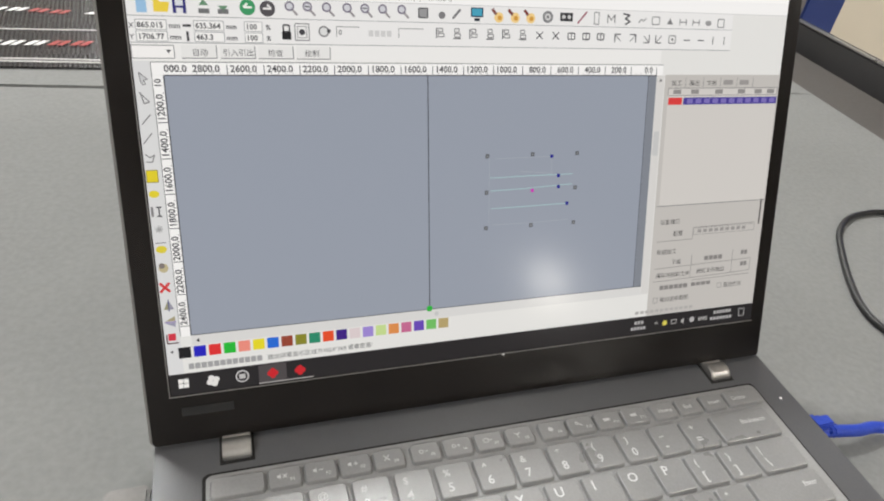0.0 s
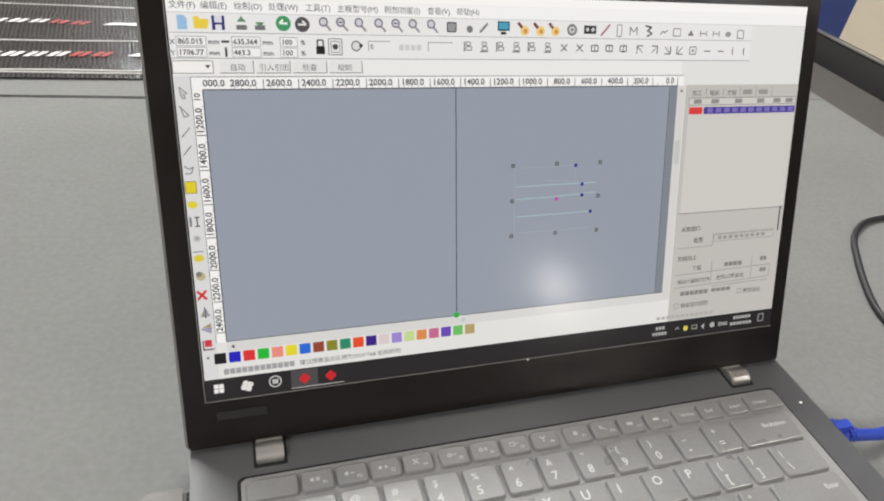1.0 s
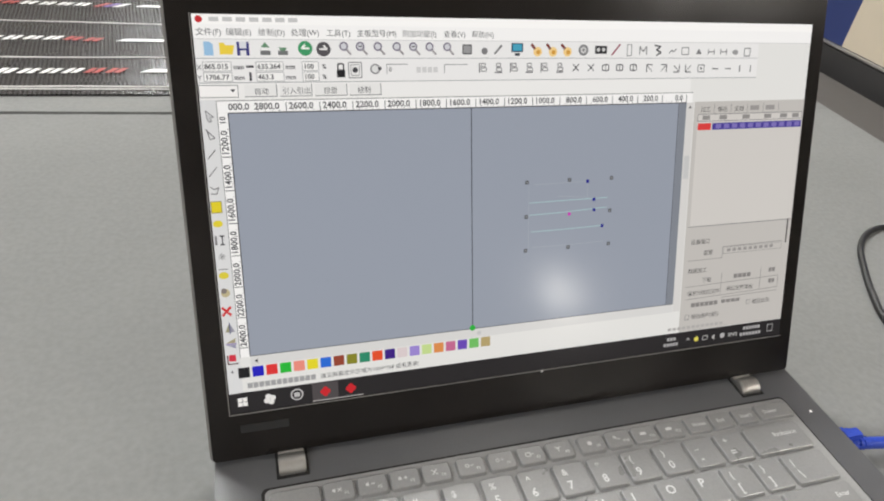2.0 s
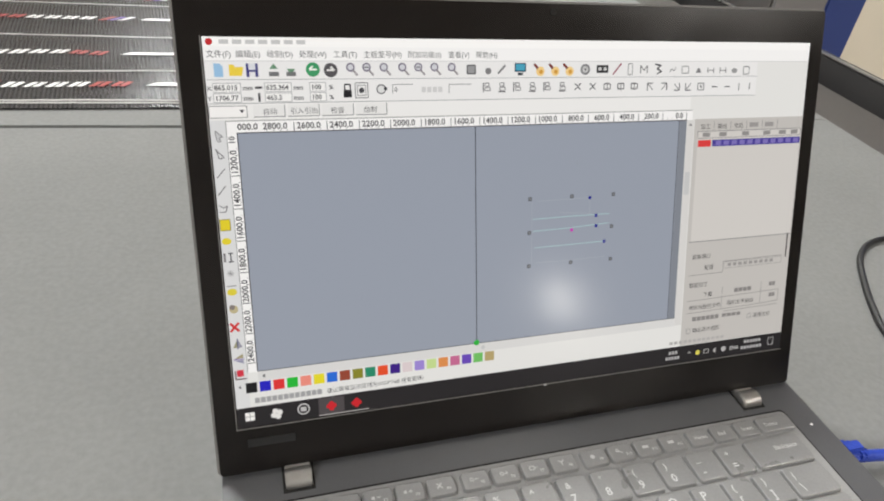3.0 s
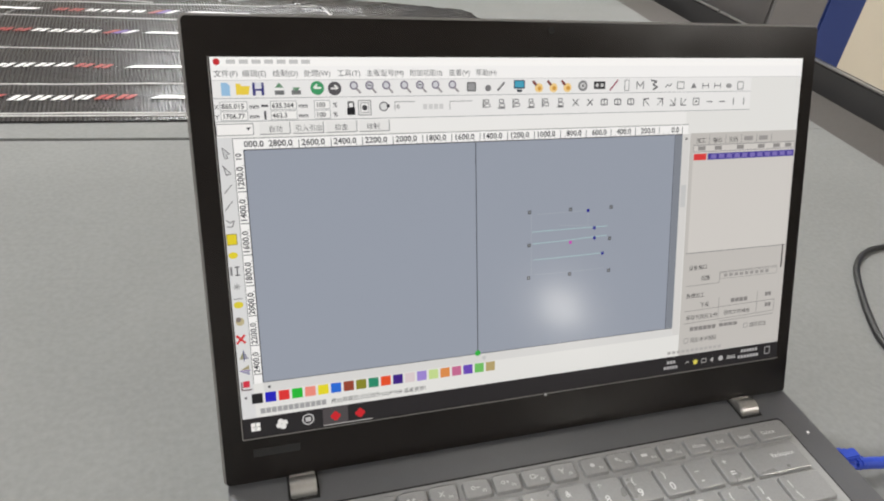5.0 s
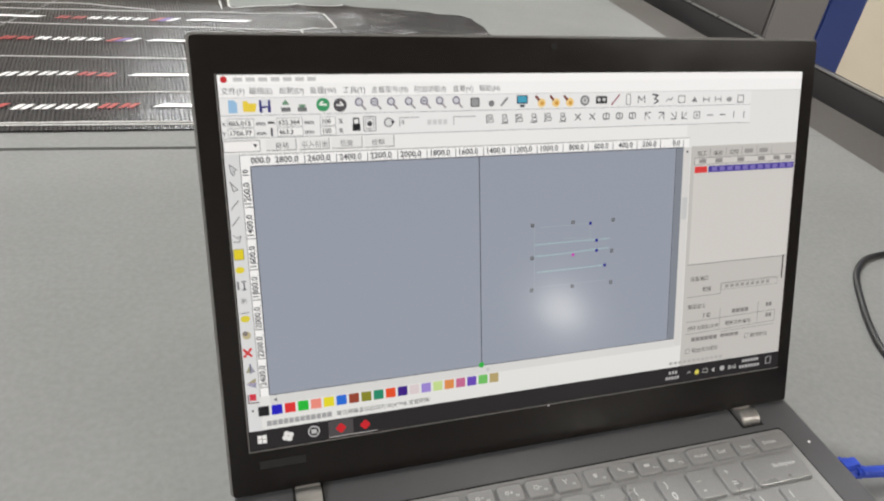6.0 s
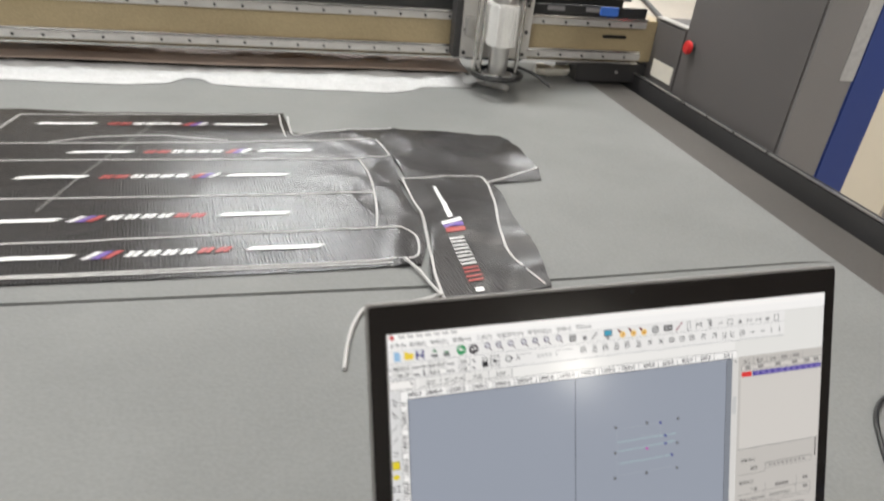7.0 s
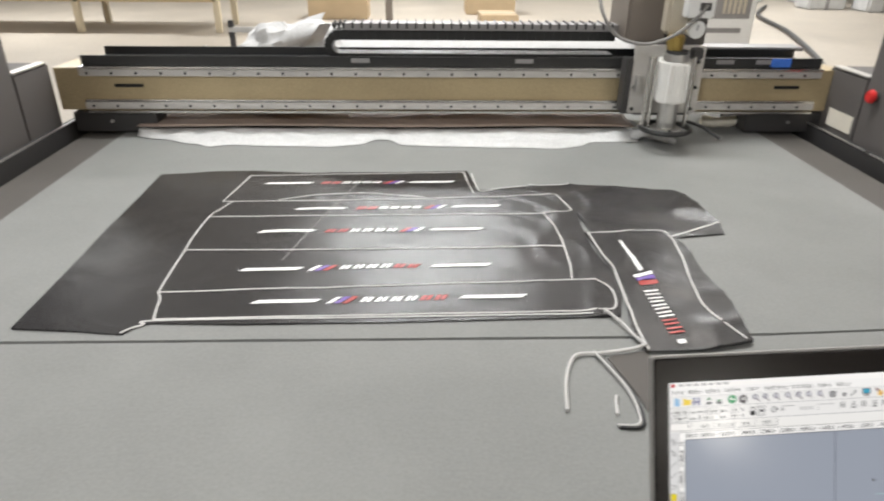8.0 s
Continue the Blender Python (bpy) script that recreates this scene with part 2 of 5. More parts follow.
# the south wall has one window opening, behind the camera
WX, WZ, WW, WH = 3.84, 0.63, 0.34, 0.34
bm = box((-9.2, -6.2, FLOOR), (WX - WW / 2, -6, 2.6))
box((WX + WW / 2, -6.2, FLOOR), (9.2, -6, 2.6), bm=bm)
box((WX - WW / 2, -6.2, FLOOR), (WX + WW / 2, -6, WZ - WH / 2), bm=bm)
box((WX - WW / 2, -6.2, WZ + WH / 2), (WX + WW / 2, -6, 2.6), bm=bm)
tagged(part("wall_south", bm, M["wall"]), "pale painted workshop wall with a small window", "wall", kind="structure")
tagged(part("ceiling", box((-9.2, -6.2, 2.6), (9.2, 16.2, 2.7)), M["wall"]), "pale workshop ceiling", "ceiling", kind="structure")
area_lamp("window_light", (WX, -6.1, WZ), (0.15, 0.4, 0.1), WW, WH, 26, (1.0, 0.95, 0.85))

# ---- cutting machine table ----
XR, XL, YN, YF = 0.729, -0.905, -0.9, 2.9
table = thing("cutting_table", "large flatbed cutting table with grey felt bed and dark side rails", "machine", at=(0, 0, FLOOR))
TZ = -FLOOR


def on_table(bm):
    bm.transform(Matrix.Translation((0, 0, TZ)))
    return bm


part("bed_near", on_table(slab([(XL, YN), (XR, YN), (XR, 0.8215), (0.674, 0.821), (0.30, 0.803), (0.13, 0.799), (XL, 0.800)], -0.006, 0.0)), M["felt"], table, "grey felt bed sheet")
part("bed_far", on_table(slab([(XL, 0.8060), (0.13, 0.8050), (0.30, 0.8085), (0.674, 0.8255), (XR, 0.8217), (XR, YF), (XL, YF)], -0.006, 0.0)), M["felt"], table, "grey felt bed sheet")
part("bed_base", on_table(box((XL - 0.1, YN, -0.12), (XR + 0.1, YF, -0.0075))), M["black_gap"], table)
for nm, s, x in (("bed_margin", 1, XR), ("bed_margin", -1, XL)):
    part(nm, on_table(box((x + s * 0.001, YN, -0.02), (x + s * 0.098, YF, -0.003))), M["felt_dark"], table, "dark grey bed margin")
for s, x in ((1, XR + 0.122), (-1, XL - 0.122)):
    part("side_rail", on_table(box((x, YN, -0.25), (x + s * 0.02, YF, 0.028), 0.002)), M["steel_dark"], table, "dark steel side rail")
    part("rail_edge", on_table(box((x - s * 0.001, YN, 0.0285), (x + s * 0.004, YF, 0.031))), M["alu"], table, "bright rail edge")
    part("side_skirt", on_table(box((x, YN + 0.02, FLOOR + 0.12), (x + s * 0.02, YF - 0.02, -0.26), 0.004)), M["cabinet"], table)
for lx in (XL - 0.1, XR + 0.1):
    for ly in (YN + 0.15, 1.0, YF - 0.15):
        part("leg", on_table(box((lx - 0.05, ly - 0.05, FLOOR), (lx + 0.05, ly + 0.05, -0.12), 0.004)), M["steel_dark"], table)

part("rear_rail", on_table(box((XL - 0.02, 2.86, 0.085), (XR + 0.05, 2.885, 0.105), 0.002)), M["alu_matt"], table, "silver rear rail")
for x in (XL - 0.02, 0.0, XR + 0.04):
    part("rail_post", on_table(box((x, 2.862, -0.006), (x + 0.02, 2.882, 0.13 if x < -0.5 else 0.0845), 0.002)), M["steel_dark"], table)


# ---- gantry ----
GY = 1.72
gantry = thing("gantry", "tan and silver gantry beam with dark end housings", "machine", at=(0, GY, 0))


def rel(bm):
    bm.transform(Matrix.Translation((0, -GY, 0)))
    return bm


def g(lo, hi, **k):
    return rel(box(lo, hi, **k))


part("beam", g((-1.04, GY + 0.004, 0.0615), (0.905, GY + 0.12, 0.1635), bevel=0.002), M["beam"], gantry, "tan painted beam")
rail_hi = part("guide_rail", g((-0.975, GY - 0.008, 0.146), (0.845, GY + 0.003, 0.1625), bevel=0.0015), M["alu_matt"], gantry, "silver guide rail")
rail_lo = part("guide_rail", g((-0.975, GY - 0.008, 0.0665), (0.845, GY + 0.003, 0.0825), bevel=0.0015), M["alu_matt"], gantry, "silver guide rail")
part("bead", g((-0.975, GY - 0.007, 0.083), (0.845, GY + 0.003, 0.0895), bevel=0.002), M["rail"], gantry, "bright rounded rail edge")
part("bottom_lip", g((-0.975, GY - 0.004, 0.0555), (0.845, GY + 0.012, 0.061), bevel=0.001), M["rail"], gantry, "bright bottom lip")
part("top_lip", g((-0.975, GY - 0.012, 0.1638), (0.845, GY + 0.02, 0.169), bevel=0.0015), M["rail"], gantry, "bright top lip")
tray = part("cable_tray", g((-0.97, GY + 0.006, 0.1695), (0.845, GY + 0.012, 0.192), bevel=0.001), M["black_plastic"], gantry, "black cable tray")
part("tray_floor", g((-0.97, GY + 0.0125, 0.1695), (0.845, GY + 0.14, 0.1725)), M["black_plastic"], tray)
part("top_plate", g((0.45, GY + 0.1475, 0.186), (0.872, GY + 0.21, 0.196), bevel=0.002), M["grey_panel"], gantry, "grey metal ledge behind the tray")
part("tray_back", g((-0.97, GY + 0.1405, 0.1695), (0.845, GY + 0.146, 0.192), bevel=0.001), M["black_plastic"], tray)
for x in (-0.30, 0.10, 0.60, 0.70):
    part("tray_sticker", g((x - 0.022, GY + 0.004, 0.178), (x + 0.022, GY + 0.0055, 0.188)), M["grey_panel"], tray, "pale worn sticker")
bm = cyl((0, -0.0105, 0), (0, -0.008, 0), 0.0032, segs=8)
sc_me = bpy.data.meshes.new("screw")
bm.to_mesh(sc_me)
bm.free()
sc_me.materials.append(M["black_plastic"])
for k in range(31):
    for rail, z in ((rail_lo, 0.0745), (rail_hi, 0.1535)):
        o = new("screw", sc_me)
        o.parent, o.location = rail, (-0.955 + k * 0.0585, 0, z)
tape = part("tape", g((0.715, GY + 0.0, 0.171), (0.765, GY + 0.0055, 0.192), bevel=0.002), M["blue_tape"], gantry, "blue tape patch")
part("handle_slot", g((0.735, GY + 0.0005, 0.118), (0.80, GY + 0.0035, 0.126), bevel=0.0014), M["black_gap"], gantry, "dark worn slot")
part("handle_slot", g((-0.90, GY + 0.0005, 0.118), (-0.83, GY + 0.0035, 0.126), bevel=0.0014), M["black_gap"], gantry, "dark worn slot")
for s, x, cap in ((1, 0.846, 0.905), (-1, -0.976, -1.02)):
    foot = part("end_block", g((x - s * 0.16, GY + 0.01, 0.004), (cap, GY + 0.16, 0.0545), bevel=0.003), M["steel_dark"], gantry, "black carriage block")
    part("bolt", rel(cyl((x - s * 0.05, GY + 0.0045, 0.032), (x - s * 0.05, GY + 0.0095, 0.032), 0.004, segs=10)), M["alu"], foot)
# end housings outside the side rails: a low block and a tall control box
for s, x in ((1, 0.880), (-1, -1.056)):
    low = part("low_housing", g((x, 1.586, -0.20), (x + s * 0.126, GY + 0.02, 0.172), bevel=0.004), M["cabinet"], gantry, "dark grey end housing")
    tall = part("control_box", g((x, 1.184, -0.30), (x + s * 0.109, 1.585, 0.78), bevel=0.003), M["cabinet"], gantry, "tall dark grey control box")
    part("end_cover", g((x + s * 0.001, 1.178, -0.30), (x + s * 0.108, 1.1838, 0.78), bevel=0.002), M["grey_panel"], tall, "light grey end cover")
    part("blue_cover", g((x + s * 0.1095, 1.178, -0.30), (x + s * 0.190, 1.58, 0.78), bevel=0.003), M["blue_panel"], gantry, "blue side cover")
    part("top_trim", g((x - s * 0.002, 1.59, 0.1725), (x + s * 0.02, GY + 0.01, 0.1765), bevel=0.001), M["alu_matt"], low, "pale metal edge")
    if s > 0:
        part("paper_label", g((x - 0.0015, 1.60, 0.036), (x - 0.0005, 1.70, 0.078)), M["label"], low, "cream paper label")
        part("notice", g((x + 0.078, 1.1765, 0.17), (x + 0.107, 1.1778, 0.34)), M["white_paper"], tall, "white paper notice")
        part("emergency_button", rel(cyl((x - 0.0005, 1.545, 0.141), (x - 0.008, 1.545, 0.141), 0.012, segs=20)), M["steel_dark"], tall)
        part("red_cap", rel(cyl((x - 0.0085, 1.545, 0.141), (x - 0.020, 1.545, 0.141), 0.0165, 0.0140, segs=24, bevel=0.003)), M["red"], tall, "red emergency stop cap")
        for y in (1.221, 1.261):
            part("indicator", rel(cyl((x - 0.0005, y, 0.373), (x - 0.004, y, 0.373), 0.005, segs=12)), M["led_green"], tall, "green indicator light")

# energy chain: an open U of links over the tray
chain = thing("cable_chain", "black cable drag chain lying in a flat loop on the gantry", "cable chain", at=(0, 1.80, 0.1730))


def chain_run():
    """Centre line of the loop: lower run, round end, upper run."""
    out = [(0.33 - k * 0.022, 0.0095) for k in range(32)]
    cx, r = -0.355, 0.0275
    out += [(cx - r * math.sin(a), 0.0095 + r - r * math.cos(a)) for a in (math.pi * k / 7 for k in range(8))]
    out += [(-0.352 + k * 0.022, 0.0645) for k in range(32)]
    return out


run = chain_run()
for (x0, z0), (x1, z1) in zip(run, run[1:]):
    ang = math.atan2(z1 - z0, x1 - x0)
    ln = math.hypot(x1 - x0, z1 - z0)
    bm = box((-ln / 2 - 0.001, -0.03, -0.0135 if z0 > 0.06 else -0.0095), (ln / 2 + 0.001, 0.03, 0.0095 if z0 < 0.06 else 0.0100), 0.002, 1)
    upper = z0 > 0.06 and z1 > 0.06
    if upper:
        box((-0.0022, -0.034, 0.0150), (0.0022, 0.028, 0.0290), bm=bm)
    bm.transform(Matrix.Translation(((x0 + x1) / 2, 0, (z0 + z1) / 2)) @ Matrix.Rotation(-ang, 4, "Y"))
    part("link", bm, M["black_plastic"], chain)
part("chain_cover", box((-0.345, -0.0325, 0.0745), (0.335, 0.026, 0.0905), 0.001), M["grey_panel"], chain, "pale grey toothed strip")

# ---- cutting head ----
head = thing("spindle_unit", "silver motor spindle unit with pressure gauge hanging on the gantry", "spindle", at=(0.445, 1.66, 0))


def hd(bm):
    bm.transform(Matrix.Translation((-0.445, -1.66, 0)))
    return bm


part("back_plate", hd(box((0.352, 1.662, 0.072), (0.520, 1.674, 0.232), 0.002)), M["alu_matt"], head, "silver mounting plate")
part("side_block", hd(box((0.336, 1.664, 0.07), (0.3515, 1.711, 0.20), 0.002)), M["steel_dark"], head, "black slide block")
part("carriage", hd(box((0.37, 1.6745, 0.064), (0.512, 1.711, 0.23), 0.002)), M["steel_dark"], head, "dark slide carriage")
part("column", hd(box((0.335, 1.70, 0.2315), (0.43, 1.86, 0.56), 0.006)), M["column"], head, "warm grey motor cover")
part("column_panel", hd(box((0.4305, 1.705, 0.2), (0.53, 1.80, 0.56), 0.004)), M["cabinet"], head, "dark grey upright panel")
part("motor", hd(cyl((0.433, 1.615, 0.112), (0.433, 1.615, 0.205), 0.034, segs=28, bevel=0.003)), M["white_metal"], head, "pale aluminium motor body", True)
part("motor_block", hd(box((0.400, 1.622, 0.116), (0.466, 1.6615, 0.207), 0.004)), M["white_metal"], head)
for k in range(5):
    part("fin", hd(box((0.4115 + k * 0.0105, 1.579, 0.118), (0.4145 + k * 0.0105, 1.5900, 0.2), 0.0008)), M["white_metal"], head)
part("collar", hd(cyl((0.433, 1.615, 0.2055), (0.433, 1.615, 0.222), 0.029, segs=28, bevel=0.002)), M["alu"], head, "silver collar", True)
part("dark_ring", hd(cyl((0.433, 1.615, 0.2225), (0.433, 1.615, 0.229), 0.024, segs=24)), M["steel_dark"], head)
part("spindle", hd(cyl((0.433, 1.615, 0.0505), (0.433, 1.615, 0.1175), 0.022, segs=24, bevel=0.002)), M["alu"], head, "silver spindle", True)
for x in (0.379, 0.392, 0.482):
    part("guide_rod", hd(cyl((x, 1.625, 0.050), (x, 1.625, 0.213), 0.0052, segs=12)), M["rail"], head, "polished guide rod", True)
ringc = [(0.433 + 0.057 * math.cos(a), 1.615 + 0.057 * math.sin(a), 0.048) for a in (math.tau * k / 40 for k in range(41))]
part("foot_ring", hd(tube(ringc, 0.0062, 8, 1)), M["black_plastic"], head, "black round pressure foot", True)
part("foot_disc", hd(cyl((0.433, 1.615, 0.044), (0.433, 1.615, 0.050), 0.036, segs=28)), M["alu"], head, "silver foot disc")
for a in range(3):
    an = math.tau * a / 3 + 0.5
    part("foot_spoke", hd(tube([(0.433 + 0.03 * math.cos(an), 1.615 + 0.03 * math.sin(an), 0.048), (0.433 + 0.055 * math.cos(an), 1.615 + 0.055 * math.sin(an), 0.048)], 0.004, 8, 1)), M["black_plastic"], head)
part("brass_fitting", hd(cyl((0.425, 1.615, 0.2295), (0.425, 1.615, 0.262), 0.017, 0.021, segs=12, bevel=0.002)), M["brass"], head, "brass regulator fitting")
part("regulator", hd(box((0.40, 1.62, 0.2625), (0.475, 1.66, 0.36), 0.006)), M["beige_panel"], head, "cream regulator body")
part("bracket", hd(box((0.480, 1.6365, 0.204), (0.505, 1.6605, 0.230), 0.003)), M["steel_dark"], head, "black bracket")
part("white_module", hd(box((0.43, 1.585, 0.302), (0.49, 1.6195, 0.37), 0.003)), M["white_plastic"], head, "white valve module")
part("module_window", hd(box((0.455, 1.5835, 0.318), (0.48, 1.5848, 0.334))), M["steel_dark"], head)
gauge = part("gauge", hd(cyl((0.462, 1.626, 0.278), (0.462, 1.597, 0.276), 0.0195, segs=28, bevel=0.002)), M["white_plastic"], head, "white round pressure gauge", True)
part("gauge_needle", hd(box((0.4612, 1.5955, 0.275), (0.4628, 1.5965, 0.287))), M["black_plastic"], gauge)
for x, z in ((0.36, 0.083), (0.505, 0.083), (0.36, 0.135), (0.508, 0.135), (0.506, 0.195)):
    part("screw", hd(cyl((x, 1.6585, z), (x, 1.6618, z), 0.0045, segs=10)), M["black_plastic"], head)
part("clamp", hd(box((0.358, 1.645, 0.125), (0.376, 1.6615, 0.165), 0.002)), M["alu"], head)
part("hose", hd(tube([(0.245, 1.64, 0.345), (0.252, 1.61, 0.305), (0.285, 1.6, 0.262), (0.345, 1.59, 0.246), (0.405, 1.585, 0.264), (0.45, 1.585, 0.30), (0.472, 1.585, 0.330)], 0.004, 8, 6)), M["hose"], head, "grey air hose", True)
part("hose_tip", hd(tube([(0.486, 1.625, 0.062), (0.525, 1.615, 0.05), (0.562, 1.59, 0.028)], 0.004, 8, 6)), M["black_plastic"], head, "black blow pipe", True)

# crumpled tissue trailing under the beam, on brown backing


def drape(name, front, back, z_front, z_back, material, label, seed, amp):
    n, m = 90, 14
    bm = bmesh.new()
    grid = []
    for i in range(n + 1):
        x = -0.86 + 1.25 * i / n
        f = front(x)
        row = []
        for j in range(m + 1):
            t = j / m
            y = f + (back - f) * t
            hgt = z_front + (z_back - z_front) * t
            fold = noise.fractal(Vector((x * 9, y * 14, seed)), 0.8, 2.0, 4) * amp * (0.06 + min(1.0, 3.2 * t) * (0.35 + math.sin(math.pi * min(t + 0.1, 1))))
            row.append(bm.verts.new((x, y, max(0.0012 + 0.0002 * (seed > 5), hgt + abs(fold)))))
        grid.append(row)
    for a, b in zip(grid, grid[1:]):
        for j in range(m):
            bm.faces.new((a[j], a[j + 1], b[j + 1], b[j]))
    ob = part(name, bm, material, None, label, True)
    so = ob.modifiers.new("thickness", "SOLIDIFY")
    so.thickness, so.offset = 0.0006, 1
    return tagged(ob, label, "paper")


FRONT = ((-0.87, 1.70), (-0.80, 1.675), (-0.70, 1.635), (-0.66, 1.612), (-0.62, 1.628), (-0.50, 1.618), (-0.38, 1.612), (-0.30, 1.628), (-0.265, 1.672), (-0.235, 1.668), (-0.20, 1.625), (-0.10, 1.615), (0.06, 1.606), (0.18, 1.598), (0.23, 1.615), (0.27, 1.650), (0.36, 1.655), (0.51, 1.668))


def front_edge(x):
    for (x0, y0), (x1, y1) in zip(FRONT, FRONT[1:]):
        if x <= x1:
            t = (x - x0) / (x1 - x0)
            return y0 + (y1 - y0) * t * t * (3 - 2 * t)
    return FRONT[-1][1]


drape("tissue_paper", front_edge, 1.735, 0.0015, 0.014, M["white_paper"], "crumpled white tissue paper trailing from under the gantry", 3.0, 0.010)
drape("backing_paper", lambda x: 1.712 + 0.006 * math.sin(x * 9), 1.98, 0.024, 0.034, M["brown_paper"], "brown backing paper lying under the gantry beam", 9.0, 0.012)
knot = tube([(0.37, 1.672, 0.012), (0.400, 1.668, 0.018), (0.425, 1.672, 0.014), (0.455, 1.652, 0.008), (0.475, 1.640, 0.004)], 0.010, 10, 6)
for v in knot.verts:
    v.co += 0.005 * noise.noise_vector(v.co * 60)
    v.co.z = max(v.co.z, 0.0005)
tagged(part("paper_twist", knot, M["white_paper"], None, "", True), "twisted end of white tissue paper on the felt", "paper")
twist = tube([(0.60, 1.80, 0.014), (0.67, 1.79, 0.016), (0.73, 1.785, 0.018), (0.765, 1.80, 0.014)], 0.014, 10, 6)
for v in twist.verts:
    v.co += 0.007 * noise.noise_vector(v.co * 50)
    v.co.z = max(v.co.z, 0.0005)
tagged(part("paper_scrap", twist, M["label"], None, "", True), "crumpled cream paper scrap beneath the beam", "paper")

# white roll lying behind the gantry, one torn end standing up
roll = thing("paper_roll", "white paper sheet spread over the far end of the bed", "paper", at=(0, 2.15, 0))
bm = bmesh.new()
rows = []
for i in range(41):
    x = -0.62 + 1.1 * i / 40
    rows.append([bm.verts.new((x, -0.16 + 0.32 * j / 8, 0.03 + 0.185 * math.sin(math.pi * j / 8) ** 0.7 + 0.006 * noise.noise((x * 8, j * 0.7, 1)))) for j in range(9)])
for a, b in zip(rows, rows[1:]):
    for j in range(8):
        bm.faces.new((a[j], a[j + 1], b[j + 1], b[j]))
sheet_ob = part("sheet", bm, M["white_paper"], roll, "", True)
sheet_ob.modifiers.new("thickness", "SOLIDIFY").thickness = 0.001
bm = bmesh.new()
bmesh.ops.create_icosphere(bm, subdivisions=4, radius=1.0)
for v in bm.verts:
    d = v.co.normalized()
    k = 1 + 0.42 * noise.fractal(d * 2.1 + Vector((3, 1, 7)), 0.9, 2.0, 3)
    v.co = Vector((-0.545 + (0.13 * d.x + 0.06 * d.z) * k, -0.15 + 0.06 * d.y * k, 0.155 + 0.085 * d.z * k))
part("crumpled_corner", bm, M["white_paper"], roll, "crumpled white corner standing up", True)

# ---- laptop ----
W, H = 0.3094, 0.1740
HZ, TILT = 0.0472, 23.55
LX, LY, LR = 0.0141, 0.3761, 3.54
laptop = thing("laptop", "open black laptop with grey keyboard cover standing on the felt bed", "laptop", at=(LX, LY, 0), rz=LR)
LID = pose(0, 0, HZ, 90 - TILT, 0, 0)


def on_lid(bm):
    bm.transform(LID)
    return bm


def round_rect(x0, y0, x1, y1, r, n=6):
    out = []
    for cx, cy, a in ((x1 - r, y1 - r, 0), (x0 + r, y1 - r, 90), (x0 + r, y0 + r, 180), (x1 - r, y0 + r, 270)):
        out += [(cx + r * math.cos(radians(a + 90 * k / n)), cy + r * math.sin(radians(a + 90 * k / n))) for k in range(n + 1)]
    return out


def rounded_slab(x0, y0, x1, y1, r, z0, z1, bevel):
    bm = slab(round_rect(x0, y0, x1, y1, r), z0, z1)
    rim = [e for e in bm.edges if abs(e.verts[0].co.z - z1) < 1e-6 and abs(e.verts[1].co.z - z1) < 1e-6]
    bmesh.ops.bevel(bm, geom=rim, offset=bevel, segments=2, affect="EDGES")
    return bm


BX0, BX1, BY0, BY1, BZ = -0.0096, 0.3212, -0.222, 0.004, 0.0232
base = part("base", rounded_slab(BX0, BY0, BX1, BY1, 0.006, 0.003, BZ, 0.0012), M["lap"], laptop, "black base")
for x in (0.02, 0.29):
    for y in (-0.2, -0.02):
        part("foot", cyl((x, y, 0.0), (x, y, 0.0031), 0.007, segs=16), M["black_plastic"], laptop)
lid = part("lid", on_lid(rounded_slab(-0.0100, -0.0238, 0.3188, 0.1905, 0.0022, -0.0085, -0.0002, 0.0008)), M["bezel"], laptop, "black lid with matt bezel")
part("lid_rim", on_lid(rounded_slab(-0.0112, -0.0242, 0.3200, 0.1917, 0.003, -0.0065, -0.0016, 0.0006)), M["hose"], lid, "satin grey outer rim")
part("webcam", on_lid(cyl((0.157, 0.1866, -0.0001), (0.157, 0.1866, 0.0002), 0.0018, segs=14)), M["black_gap"], lid)
part("brand_mark", on_lid(box((0.0035, -0.0103, -0.0001), (0.0255, -0.0063, 0.0001))), M["mark"], lid, "faint grey brand bar")
part("status_dot", on_lid(cyl((0.1562, -0.0012, -0.0001), (0.1562, -0.0012, 0.0003), 0.0006, segs=8)), M["legend"], lid)
for u in (0.0190, 0.2790):
    hinge = part("hinge", cyl((u, -0.0148, 0.0222), (u + 0.0125, -0.0148, 0.0222), 0.0060, segs=24, bevel=0.0006), M["hinge"], laptop, "silver hinge barrel", True)
    part("hinge_arm", on_lid(box((u + 0.0002, -0.0290, -0.0050), (u + 0.0123, -0.0228, 0.0006), 0.0004)), M["hinge"], hinge)
    part("hinge_recess", box((u - 0.0012, -0.0222, BZ + 0.0001), (u + 0.0137, -0.004, BZ + 0.0003)), M["black_gap"], hinge)
part("power_light", cyl((0.3117, -0.0389, BZ), (0.3117, -0.0389, BZ + 0.0003), 0.0008, segs=10), M["led_white"], laptop, "small white power light")
part("side_ports", box((BX1 - 0.0005, -0.075, 0.006), (BX1 + 0.0003, -0.048, 0.016)), M["black_gap"], laptop)

